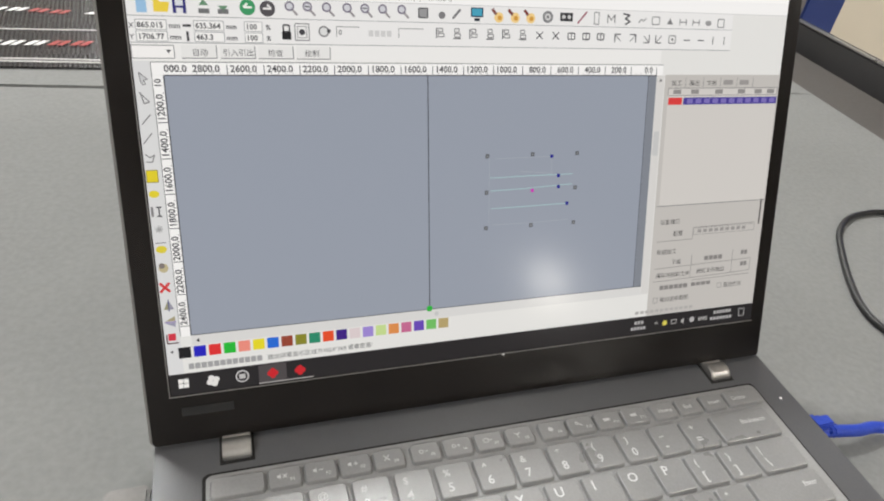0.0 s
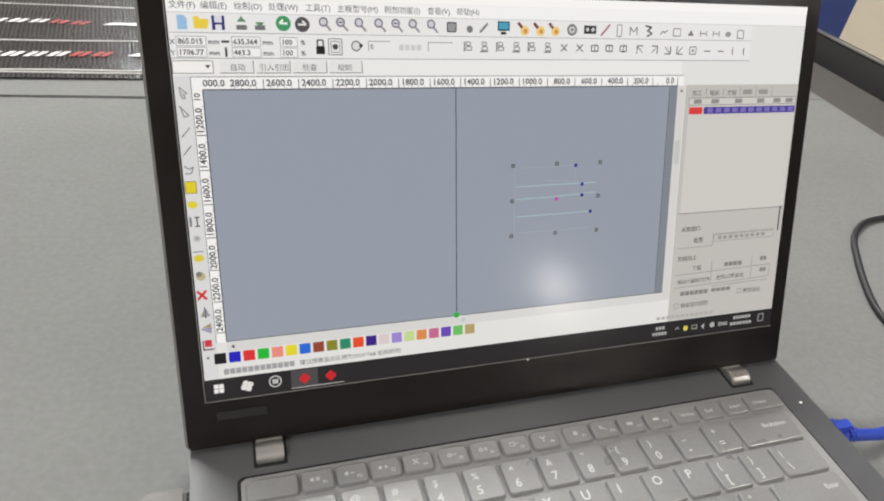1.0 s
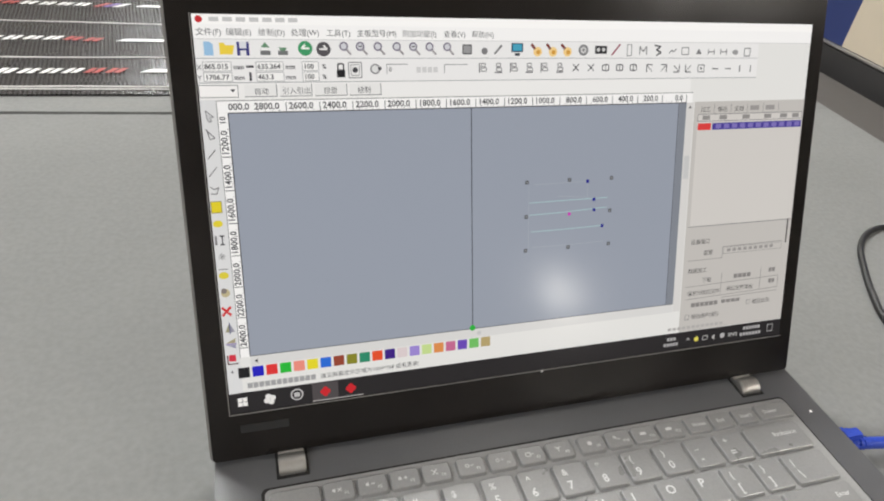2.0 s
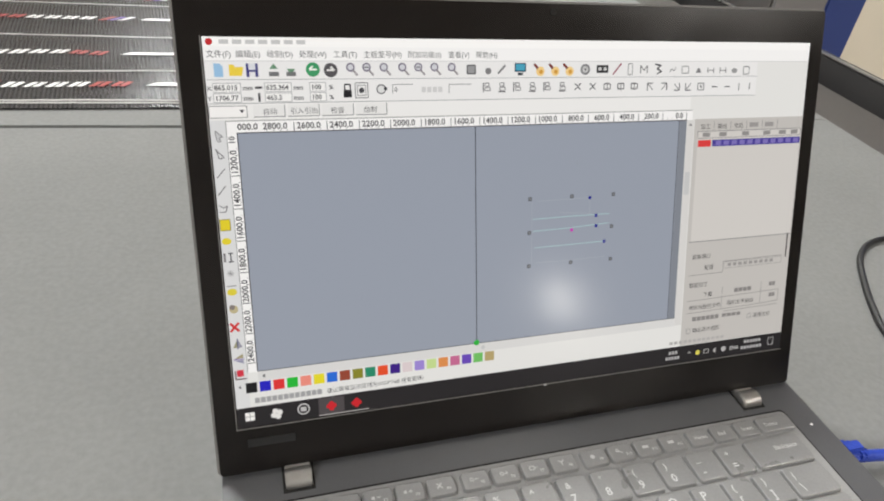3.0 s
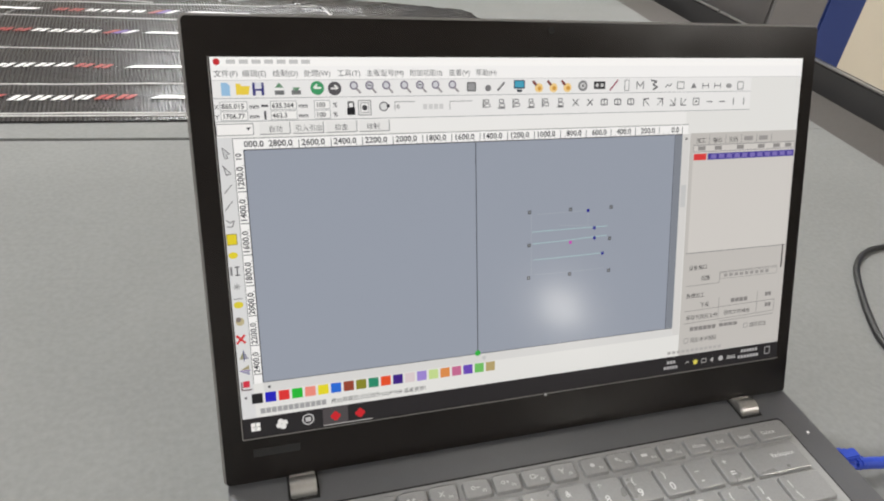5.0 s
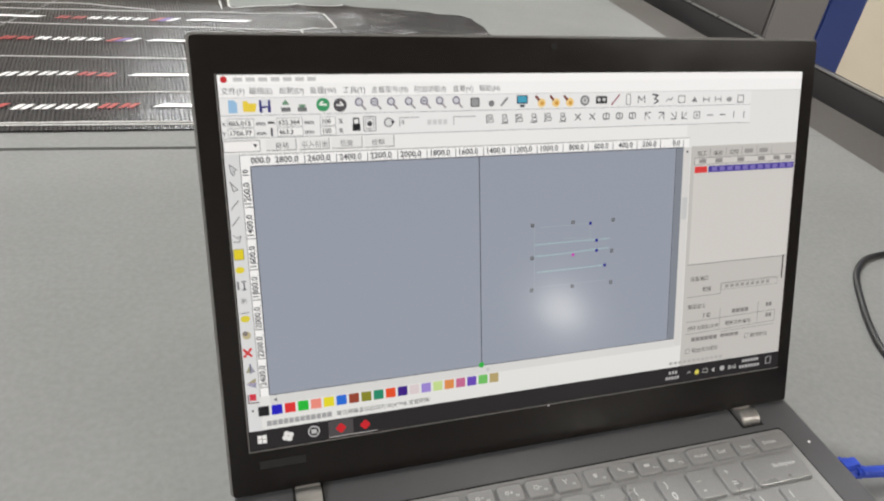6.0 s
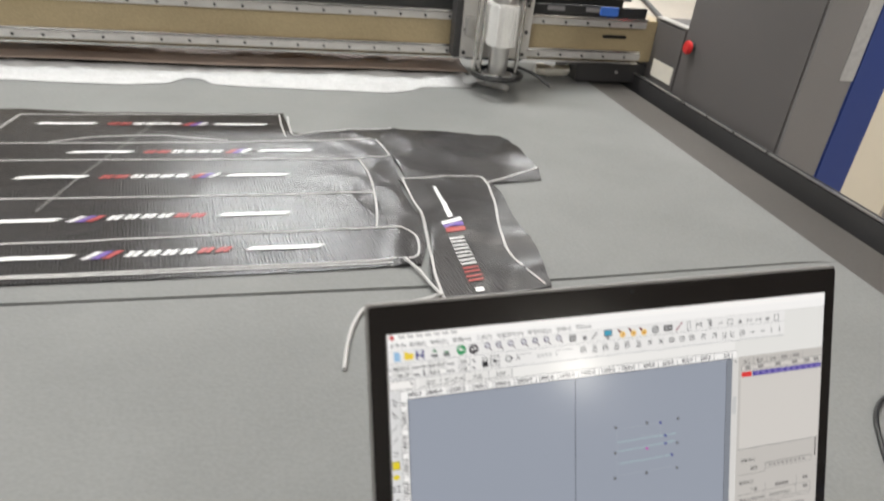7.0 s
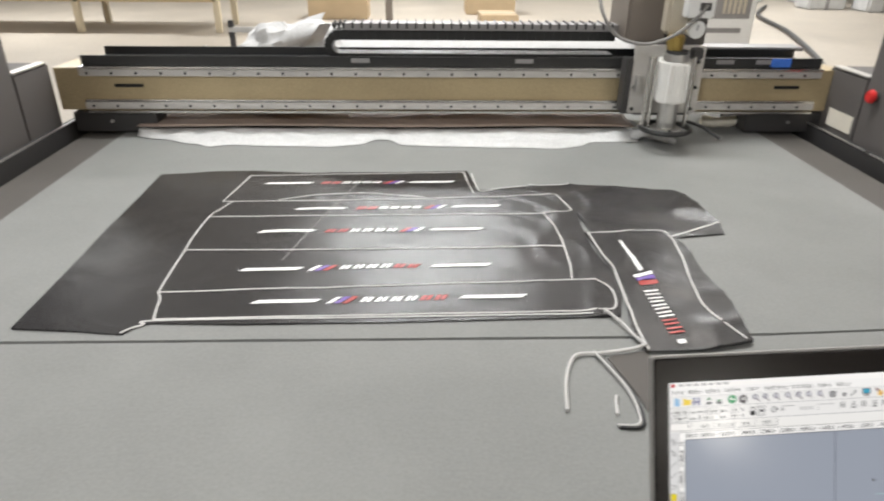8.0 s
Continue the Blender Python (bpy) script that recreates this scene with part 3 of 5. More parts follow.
# keyboard with its silicone cover
KX0, KX1, KY1 = 0.0118, 0.3000, -0.0275
part("keyboard_well", slab(round_rect(KX0 - 0.0015, -0.1445, KX1 + 0.0015, KY1 + 0.0015, 0.003), BZ + 0.0001, BZ + 0.0004), M["black_gap"], laptop)
cover = part("keyboard_cover", slab(round_rect(KX0, -0.1430, KX1, KY1, 0.003), BZ + 0.0003, BZ + 0.0011), M["key_gap"], laptop, "translucent grey silicone keyboard cover")
KTOP = BZ + 0.0031


def key(u0, u1, y1, y0):
    """One key cap under the silicone: a low block with rounded corners and a soft edge."""
    bm = bmesh.new()
    r = 0.0017
    a = [bm.verts.new((x, y, BZ + 0.0010)) for x, y in round_rect(u0, y0, u1, y1, r, 3)]
    b = [bm.verts.new((x, y, KTOP - 0.0003)) for x, y in round_rect(u0 + 0.0004, y0 + 0.0006, u1 - 0.0004, y1 - 0.0003, r, 3)]
    c = [bm.verts.new((x, y, KTOP)) for x, y in round_rect(u0 + 0.0008, y0 + 0.0010, u1 - 0.0008, y1 - 0.0006, r, 3)]
    n = len(a)
    for p, q in ((a, b), (b, c)):
        for i in range(n):
            bm.faces.new((p[i], p[(i + 1) % n], q[(i + 1) % n], q[i]))
    bm.faces.new(c), bm.faces.new(list(reversed(a)))
    return part("key", bm, M["key"], laptop)


def legend(cap, text, x, y, size):
    lg = words(text, size, 0.0, size * 0.018)
    lg.transform(Matrix.Translation((x, y, KTOP + 0.0001)))
    part("legend", lg, M["legend"], cap)


def sign(cap, x, y, kind):
    """Small picture on a function key."""
    bm = bmesh.new()
    z = KTOP + 0.0001
    step = itertools.count()

    def bar(x0, y0, x1, y1, w=0.0005):
        d = Vector((x1 - x0, y1 - y0, 0)).normalized()
        nx, ny = -d.y * w / 2, d.x * w / 2
        h = z + 0.00001 * next(step)
        bm.faces.new([bm.verts.new((x + p, y + q, h)) for p, q in ((x0 + nx, y0 + ny), (x0 - nx, y0 - ny), (x1 - nx, y1 - ny), (x1 + nx, y1 + ny))])

    def ring(cx, cy, rad, w=0.0005):
        pts = [(cx + rad * math.cos(math.tau * k / 12), cy + rad * math.sin(math.tau * k / 12)) for k in range(13)]
        for (p, q), (m, n) in zip(pts, pts[1:]):
            bar(p, q, m, n, w)

    if kind in ("quieter", "louder", "mute"):
        bar(-0.0022, 0, -0.0010, 0, 0.0013), bar(-0.0010, -0.0010, -0.0010, 0.0010, 0.0006)
        if kind == "mute":
            bar(0.0002, -0.0009, 0.0020, 0.0009), bar(0.0002, 0.0009, 0.0020, -0.0009)
        else:
            bar(0.0004, 0, 0.0022, 0)
        if kind == "louder":
            bar(0.0013, -0.0009, 0.0013, 0.0009)
    elif kind == "cross":
        bar(-0.0013, -0.0014, 0.0013, 0.0014), bar(-0.0013, 0.0014, 0.0013, -0.0014)
    elif kind in ("dimmer", "brighter"):
        ring(-0.0010, 0, 0.0009), bar(0.0006, 0, 0.0022, 0)
        if kind == "brighter":
            bar(0.0014, -0.0008, 0.0014, 0.0008)
    elif kind == "screen":
        for p in ((-0.0018, -0.0009, 0.0006, -0.0009), (-0.0018, 0.0011, 0.0006, 0.0011), (-0.0018, -0.0009, -0.0018, 0.0011), (0.0006, -0.0009, 0.0006, 0.0011), (0.0010, 0.0001, 0.0024, 0.0001)):
            bar(*p, 0.0004)
    elif kind == "radio":
        bar(0, -0.0014, 0, 0.0008), bar(-0.0014, 0.0014, 0, 0.0002), bar(0.0014, 0.0014, 0, 0.0002)
    elif kind == "disc":
        bm.faces.new([bm.verts.new((x + 0.0013 * math.cos(math.tau * k / 12), y + 0.0013 * math.sin(math.tau * k / 12), z)) for k in range(12)])
    elif kind == "handset":
        ring(-0.0009, 0.0008, 0.0007), bar(-0.0004, 0.0003, 0.0016, -0.0010)
    else:
        bar(-0.0018, 0, 0.0018, 0, 0.0017)
    part("legend", bm, M["legend"], cap)


ROW0 = (-0.0303, -0.0408)
FN_LEFT = (0.0135, 0.0372, 0.0526, 0.0680, 0.0834, 0.1008, 0.1166, 0.1324, 0.1482, 0.1658, 0.1814, 0.1970, 0.2126, 0.2298, 0.2452, 0.2606, 0.2760, 0.2996)
FN_SIGN = ("", "mute", "quieter", "louder", "cross", "dimmer", "brighter", "screen", "radio", "disc", "handset", "block", "block", "Home", "End", "Insert", "Delete")
for k, (u, nxt) in enumerate(zip(FN_LEFT, FN_LEFT[1:])):
    u1 = min(u + (0.0228 if k in (0, 16) else 0.0146), nxt - 0.0008)
    cap = key(u, u1, *ROW0)
    if k >= 13:
        legend(cap, FN_SIGN[k], u + 0.0036, -0.0368, 0.0032)
    elif k:
        sign(cap, u + 0.0062, -0.0352, FN_SIGN[k])
        legend(cap, "F%d" % k, u + 0.0094, -0.0380, 0.0022)
P = 0.0187
rows = [
    ([1] * 13 + [2.0], ["~`", "!1", "@2", "#3", "$4", "%5", "^6", "&7", "*8", "(9", ")0", "_-", "+=", "Backspace"]),
    ([1.5] + [1] * 12 + [1.5], ["Tab", "Q", "W", "E", "R", "T", "Y", "U", "I", "O", "P", "{[", "}]", "|\\"]),
    ([1.75] + [1] * 11 + [2.25], ["CapsLk", "A", "S", "D", "F", "G", "H", "J", "K", "L", ":;", "\"'", "Enter"]),
    ([2.25] + [1] * 10 + [2.75], ["Shift", "Z", "X", "C", "V", "B", "N", "M", "<,", ">.", "?/", "Shift"]),
    ([1, 1, 1, 1, 5, 1, 1, 1, 1, 2], [""] * 10),
]
for k, (widths, names) in enumerate(rows):
    y1 = -0.0434 - 0.0192 * k
    y0 = y1 - 0.0176
    u = KX0 + 0.0036
    for w, nm in zip(widths, names):
        u1 = min(u + w * P - 0.0014, KX1 - 0.0006)
        cap = key(u, u1, y1, y0)
        if len(nm) == 2:
            legend(cap, nm[0], u + 0.0038, y1 - 0.0066, 0.0048)
            legend(cap, nm[1], u + 0.0042, y0 + 0.0034, 0.0062)
        elif len(nm) == 1:
            legend(cap, nm, u + 0.0038, y1 - 0.0078, 0.0066)
        elif nm:
            legend(cap, nm, u1 - 0.0030 - 0.0019 * len(nm) if u > 0.1 else u + 0.0036, y1 - 0.0082, 0.0036)
        u += w * P

# small receiver plugged into the base's other side
stick = thing("usb_receiver", "small grey plastic receiver plugged into the laptop's side", "receiver", at=(LX, LY, 0), rz=LR)
bm = rounded_slab(BX0 - 0.0210, -0.0385, BX0 - 0.0022, -0.0190, 0.0035, 0.0045, 0.0150, 0.0015)
part("body", bm, M["hose"], stick, "smooth grey plastic body", True)
part("plug", box((BX0 - 0.0021, -0.0355, 0.0065), (BX0 + 0.0005, -0.0215, 0.0135), 0.0004), M["black_gap"], stick, "dark plug edge")

# ---- what the display shows ----
display = part("display", on_lid(box((0, 0, -0.0003), (W, H, 0.0))), screen_material("lit_white", (0.885, 0.89, 0.89)), laptop, "lit display with drawing software open")
SHADES = {}


def lit(rgb):
    if rgb not in SHADES:
        SHADES[rgb] = screen_material("lit_shade", tuple(c / 255 for c in rgb))
    return SHADES[rgb]


def ui(name, u0, v0, u1, v1, rgb, layer=1):
    bm = bmesh.new()
    z = 0.00006 * layer
    bm.faces.new([bm.verts.new((a / 1000, b / 1000, z)) for a, b in ((u0, v0), (u1, v0), (u1, v1), (u0, v1))])
    return part(name, on_lid(bm), lit(rgb), display)


def shape(name, pts, rgb, layer=3):
    bm = bmesh.new()
    bm.faces.new([bm.verts.new((a / 1000, b / 1000, 0.00006 * layer)) for a, b in pts])
    return part(name, on_lid(bm), lit(rgb), display)


def disc(name, u, v, r, rgb, layer=3, n=20, squash=1.0):
    return shape(name, [(u + r * math.cos(math.tau * k / n), v + r * squash * math.sin(math.tau * k / n)) for k in range(n)], rgb, layer)


def stroke(name, pts, width, rgb, layer=3):
    bm = bmesh.new()
    for (a, b), (c, d) in zip(pts, pts[1:]):
        ln = math.hypot(c - a, d - b) or 1
        nx, ny = -(d - b) / ln * width / 2, (c - a) / ln * width / 2
        bm.faces.new([bm.verts.new((p / 1000, q / 1000, 0.00006 * layer)) for p, q in ((a + nx, b + ny), (a - nx, b - ny), (c - nx, d - ny), (c + nx, d + ny))])
    return part(name, on_lid(bm), lit(rgb), display)


def frame_box(name, u0, v0, u1, v1, width, rgb, layer=2):
    return stroke(name, [(u0, v0), (u1, v0), (u1, v1), (u0, v1), (u0, v0)], width, rgb, layer)


def caption(text, u, v, size, rgb=(46, 46, 50), turn=0, layer=3):
    bm = words(text, size / 1000, 0.0, size * 0.000022 if text.isascii() else 0.0)
    bm.transform(Matrix.Translation((u / 1000, v / 1000, 0.00006 * layer)) @ Matrix.Rotation(radians(turn), 4, "Z"))
    return part("caption", on_lid(bm), lit(rgb), display)


INK, SOFT, LINE = (66, 66, 70), (122, 122, 125), (150, 152, 156)
DESK = (149, 157, 172)
for u0, v0, u1, v1 in ((-0.9, -1.0, 310.3, -0.5), (-0.9, -0.5, -0.5, 174.4)):
    bm = bmesh.new()
    bm.faces.new([bm.verts.new((a / 1000, b / 1000, 0.0001)) for a, b in ((u0, v0), (u1, v0), (u1, v1), (u0, v1))])
    part("screen_rim", on_lid(bm), M["hose"], lid, "thin grey edge line of the panel")
# bars of the window
ui("title_bar", 0, 170.2, 309.4, 174, (248, 249, 250))
ui("menu_bar", 0, 164.6, 309.4, 170.2, (243, 244, 246))
ui("tool_bar", 0, 147.4, 276, 164.3, (232, 233, 235))
ui("tool_bar", 0, 140.6, 236, 147.1, (234, 235, 236))
ui("side_bar", 0, 10, 6.2, 140.4, (216, 218, 221))
disc("program_icon", 2.6, 172, 1.4, (190, 40, 45))
for k in range(7):
    ui("title_mark", 6.5 + k * 5.2, 171.2, 10.2 + k * 5.2, 172.9, (196, 197, 199), 2)
for text, u in (("文件(F)", 1.0), ("编辑(E)", 12.6), ("绘制(D)", 25.2), ("处理(W)", 38.4), ("工具(T)", 53.0), ("主板型号(M)", 66.0), ("附加功能(I)", 86.0), ("查看(V)", 104.8), ("帮助(H)", 118.0)):
    caption(text, u, 166.0, 3.2, INK)
stroke("divider", [(0, 156.9), (276, 156.9)], 0.25, LINE, 2)
stroke("divider", [(0, 164.4), (309, 164.4)], 0.25, (200, 201, 204), 2)
stroke("divider", [(0, 147.2), (276, 147.2)], 0.3, LINE, 2)
# first row of tool icons
shape("icon_new", [(3.6, 158), (7.2, 158), (7.2, 162.2), (6.0, 163.4), (3.6, 163.4)], (150, 190, 225))
shape("icon_open", [(9.6, 158.4), (14.6, 158.4), (15.4, 162), (12, 162), (11.4, 163), (9.6, 163)], (232, 205, 70))
ui("icon_save", 16.4, 158, 21.2, 163.4, (52, 52, 120), 3)
ui("icon_save_slot", 17.4, 160.8, 20.2, 163.4, (215, 218, 226), 4)
ui("icon_save_slot", 17.6, 158, 20.0, 160, (225, 226, 230), 4)
for u, up in ((27.6, 1), (34.7, -1)):
    shape("icon_arrow", [(u - 1.8, 161.2), (u, 161.2 + 2.2 * up), (u + 1.8, 161.2)], (98, 140, 110))
    ui("icon_printer", u - 2, 158.2, u + 2, 160, (110, 112, 114), 3)
disc("icon_disc", 43.9, 160.9, 3.0, (62, 150, 100))
stroke("icon_arrow", [(45.6, 160.9), (42.4, 160.9), (43.9, 162.4)], 0.8, (235, 240, 236), 4)
disc("icon_disc", 51.5, 160.6, 3.0, (82, 80, 84))
stroke("icon_arrow", [(49.8, 160.6), (53.0, 160.6), (51.5, 162.1)], 0.8, (225, 225, 226), 4)
for k, u in enumerate((60.7, 67.8, 75.5, 83.9, 91.3, 98.8, 107.0)):
    disc("icon_lens", u - 0.6, 161.8, 1.9, (118, 112, 130))
    disc("icon_lens_glass", u - 0.6, 161.8, 1.25, (206, 208, 216), 4)
    stroke("icon_lens_grip", [(u + 0.6, 160.4), (u + 2.4, 158.4)], 0.9, (150, 146, 150))
    if k % 3 == 1:
        stroke("icon_lens_sign", [(u - 1.5, 161.8), (u + 0.3, 161.8)], 0.5, INK, 5)
ui("icon_grid", 113.8, 158.8, 117.8, 162.6, (150, 151, 154), 3)
frame_box("icon_grid_edge", 113.8, 158.8, 117.8, 162.6, 0.5, INK, 4)
disc("icon_gear", 124.2, 160, 1.5, SOFT)
stroke("icon_pen", [(129, 158.8), (130.6, 160.4), (132.6, 162.6)], 1.0, SOFT)
ui("icon_monitor", 137.4, 159.6, 143.2, 163.6, (34, 62, 84), 3)
ui("icon_monitor_face", 138.0, 160.2, 142.6, 163.1, (70, 160, 190), 4)
ui("icon_monitor_foot", 139, 158.0, 141.6, 159.2, (40, 50, 60), 3)
for u in (149.7, 157.5, 165.1):
    disc("icon_spark", u + 0.9, 159.8, 2.2, (236, 205, 140))
    disc("icon_spark_heart", u + 1.2, 159.6, 1.0, (205, 150, 60), 4)
    stroke("icon_tool", [(u - 2.4, 163.2), (u - 0.4, 161)], 1.3, (120, 60, 55), 4)
disc("icon_wheel", 174.4, 160.6, 2.6, (128, 129, 132))
disc("icon_wheel_hub", 174.4, 160.6, 1.5, (205, 206, 208), 4)
disc("icon_wheel_dot", 174.4, 160.6, 0.7, SOFT, 5)
ui("icon_camera", 180.6, 158.9, 187, 162.6, (52, 52, 54), 3)
for u in (182.4, 185.2):
    disc("icon_camera_eye", u, 160.8, 0.9, (200, 201, 203), 4)
stroke("icon_brush", [(189.6, 158.2), (192, 160.8), (194.2, 163.4)], 0.8, (150, 82, 100))
frame_box("icon_ruler", 198.2, 158, 200.6, 163.2, 0.4, SOFT)
stroke("icon_zigzag", [(205.2, 158.6), (205.2, 162.4), (207.1, 160), (209, 162.4), (209, 158.6)], 0.55, SOFT)
stroke("icon_wave", [(213.4, 163), (217, 162.4), (214.6, 160.8), (217.4, 159.6), (214.6, 158.2)], 0.75, INK)
stroke("icon_curve", [(222, 159.2), (223.4, 160.8), (224.6, 159.8), (226, 161.4)], 0.5, SOFT)
frame_box("icon_square", 229.4, 158.6, 233.4, 162, 0.45, SOFT)
shape("icon_triangle", [(237.6, 158.8), (241.2, 158.8), (239.4, 161.6)], SOFT)
for u in (246.8, 254.3):
    stroke("icon_mirror", [(u - 1.8, 158.6), (u - 1.8, 161.4), (u - 1.8, 160), (u + 1.8, 160), (u + 1.8, 161.4), (u + 1.8, 158.6)], 0.5, SOFT)
disc("icon_cloud", 261.5, 159.8, 1.8, (150, 151, 153), squash=0.7)
frame_box("icon_panel", 267.2, 158, 270.8, 161.8, 0.5, SOFT)
# second row of tool icons
for k, u in enumerate((123.5, 131.0, 138.8, 146.5, 154.3, 162.2)):
    stroke("icon_align", [(u - 1.8, 150.6), (u - 1.8, 154.8)] if k % 2 == 0 else [(u - 1.8, 150.6), (u + 1.8, 150.6)], 0.5, INK)
    frame_box("icon_align_box", u - 1.0, 151.2, u + 1.6, 152.6, 0.45, SOFT)
    frame_box("icon_align_box", u - 1.0, 153.2, u + 1.0, 154.6, 0.45, SOFT)
for u in (170.6, 178.7):
    stroke("icon_space", [(u - 1.6, 151), (u, 152.5), (u + 1.6, 151)], 0.5, INK)
    stroke("icon_space", [(u - 1.6, 154.1), (u, 152.6), (u + 1.6, 154.1)], 0.5, INK)
for u in (186.7, 194.4, 202.0):
    frame_box("icon_size", u - 1.7, 151.2, u + 1.7, 153.8, 0.5, INK)
    stroke("icon_size_bar", [(u, 150.6), (u, 154.4)], 0.5, SOFT)
for k, u in enumerate((211.2, 219.3, 226.8, 233.7)):
    sx, sy = (1, -1, -1, 1)[k], (1, 1, -1, -1)[k]
    stroke("icon_corner", [(u - 1.6 * sx, 152 - 1.8 * sy), (u - 1.6 * sx, 152 + 1.8 * sy), (u + 1.6 * sx, 152 + 1.8 * sy)], 0.5, INK)
    stroke("icon_corner", [(u - 1.4 * sx, 152 + 1.6 * sy), (u + 1.5 * sx, 152 - 1.4 * sy)], 0.45, SOFT)
frame_box("icon_centre", 239.6, 150.2, 243.2, 153.6, 0.5, SOFT)
disc("icon_centre_dot", 241.4, 151.9, 0.6, INK)
for u, pts in ((249.9, ((-1.8, 0), (1.8, 0))), (257.9, ((-1.8, 0), (1.8, 0))), (265.1, ((0, -1.8), (0, 1.8))), (271.8, ((0, -1.8), (0, 1.8)))):
    stroke("icon_edge", [(u + a, 151.7 + b) for a, b in pts], 0.5, INK)
# number fields
for u0, u1, rows_ in ((2.6, 13.6, ("865.015", "1706.77")), (23.4, 34.4, ("635.364", "463.3")), (42.2, 49.0, ("100", "100"))):
    for text, v in zip(rows_, (152.3, 148.1)):
        ui("field", u0, v - 0.4, u1, v + 3.2, (238, 239, 240), 2)
        frame_box("field_edge", u0, v - 0.4, u1, v + 3.2, 0.25, LINE, 3)
        caption(text, u0 + 0.5, v + 0.35, 2.9, INK, layer=4)
for u, ts in ((14.4, ("mm", "mm")), (35.2, ("mm", "mm")), (50.4, ("%", "%"))):
    for text, v in zip(ts, (152.6, 148.4)):
        caption(text, u, v, 2.7, INK)
for v, t in ((152.5, "X"), (148.3, "Y")):
    caption(t, 0.2, v, 2.6, SOFT)
stroke("icon_width", [(19.4, 153.6), (22.4, 153.6)], 0.9, INK)
stroke("icon_height", [(20.9, 151.4), (20.9, 147.8)], 0.9, INK)
ui("icon_lock", 56.6, 149.0, 60.2, 152.0, (30, 30, 32), 3)
frame_box("icon_lock_bow", 57.2, 152.0, 59.6, 154.6, 0.6, (40, 40, 42), 3)
frame_box("icon_anchor", 61.8, 148.8, 67.4, 155.2, 0.4, SOFT)
disc("icon_anchor_dot", 64.6, 152, 1.2, INK)
frame_box("icon_anchor_in", 62.8, 149.8, 66.4, 154.2, 0.3, SOFT)
disc("icon_turn", 73.4, 152.4, 2.2, SOFT)
disc("icon_turn_in", 73.4, 152.4, 1.6, (218, 220, 222), 4)
disc("icon_turn_dot", 75.4, 152.6, 0.8, INK, 5)
stroke("field_edge", [(78.6, 150.4), (78.6, 154.4), (88, 154.4)], 0.3, SOFT)
caption("0", 79.4, 151.2, 2.9, SOFT)
for k in range(4):
    ui("faint_mark", 92 + 2.6 * k, 150.8, 94 + 2.6 * k, 153.2, (204, 205, 207), 2)
stroke("field_edge", [(105, 150.4), (105, 154.2), (116, 154.2)], 0.3, SOFT)
# buttons under the tool bar
ui("list_field", 0.2, 141.4, 15.4, 146.2, (240, 240, 241), 2)
frame_box("list_field_edge", 0.2, 141.4, 15.4, 146.2, 0.3, SOFT, 3)
shape("list_arrow", [(12.4, 144.6), (14.4, 144.6), (13.4, 143.2)], INK)
for text, u0, u1, tu in (("自动", 18.0, 31.0, 21.8), ("引入引出", 32.3, 45.6, 33.2), ("检查", 46.8, 60.6, 50.6), ("绘制", 61.8, 75.6, 65.2)):
    ui("button", u0, 141.5, u1, 146.4, (228, 229, 230), 2)
    stroke("button_edge", [(u0, 141.5), (u1, 141.5), (u1, 146.4)], 0.35, SOFT, 3)
    caption(text, tu, 142.6, 3.0, INK)
# rulers
ui("ruler", 6.4, 135.1, 237.6, 140.0, (242, 243, 245), 2)
ui("ruler", 6.4, 26.9, 10.6, 135.0, (242, 243, 245), 2)
stroke("ruler_edge", [(6.4, 140.0), (237.6, 140.0)], 0.3, SOFT, 3)
stroke("ruler_edge", [(6.4, 140.0), (6.4, 27)], 0.3, SOFT, 3)
for k in range(15):
    val = 2800 - 200 * k
    u = 34.4 + 14.25 * k
    text = "%.1f" % val
    caption(text, u - 2.12 * len(text) - 0.4, 136.3, 3.8, INK)
    stroke("tick", [(u, 135.2), (u, 139.0)], 0.35, INK, 3)
    for j in range(1, 5):
        stroke("tick", [(u - 2.88 * j, 135.2), (u - 2.88 * j, 136.2)], 0.22, SOFT, 3)
caption("000.0", 10.9, 136.3, 3.8, INK)
caption("10", 9.4, 130.4, 3.35, INK, 90)
for k in range(7):
    v = 117.6 - 14.25 * k
    caption("%.1f" % (1200 + 200 * k), 9.6, v, 3.8, INK, 90)
    stroke("tick", [(6.8, v - 0.6), (10.5, v - 0.6)], 0.35, INK, 3)
    for j in range(1, 5):
        stroke("tick", [(9.6, v - 0.6 + 2.85 * j), (10.5, v - 0.6 + 2.85 * j)], 0.22, SOFT, 3)
# drawing area
ui("drawing_area", 10.7, 27.2, 234.2, 135.0, DESK, 3)
ui("drawing_margin", 230.0, 27.2, 234.2, 135.0, (128, 134, 145), 4)
stroke("page_edge", [(229.6, 27.2), (229.6, 135)], 0.4, (78, 82, 90), 5)
stroke("page_edge", [(117.6, 27.2), (117.6, 135)], 0.45, (66, 70, 78), 5)
stroke("area_edge", [(10.7, 27.2), (10.7, 135.0), (234.2, 135.0)], 0.45, (60, 62, 66), 5)
stroke("area_edge", [(10.7, 27.2), (234.2, 27.2)], 0.4, (92, 95, 100), 5)
disc("origin_dot", 117.5, 27.6, 1.5, (40, 175, 60), 6)
for a, b in ((146.0, 98.9), (168.9, 99.0), (192.5, 98.8), (192.2, 82.1), (192.2, 64.7), (169.1, 64.8), (145.7, 64.8), (145.8, 81.9)):
    ui("handle", a - 0.95, b - 0.95, a + 0.95, b + 0.95, (88, 90, 94), 6)
    ui("handle_core", a - 0.4, b - 0.4, a + 0.4, b + 0.4, (138, 142, 148), 7)
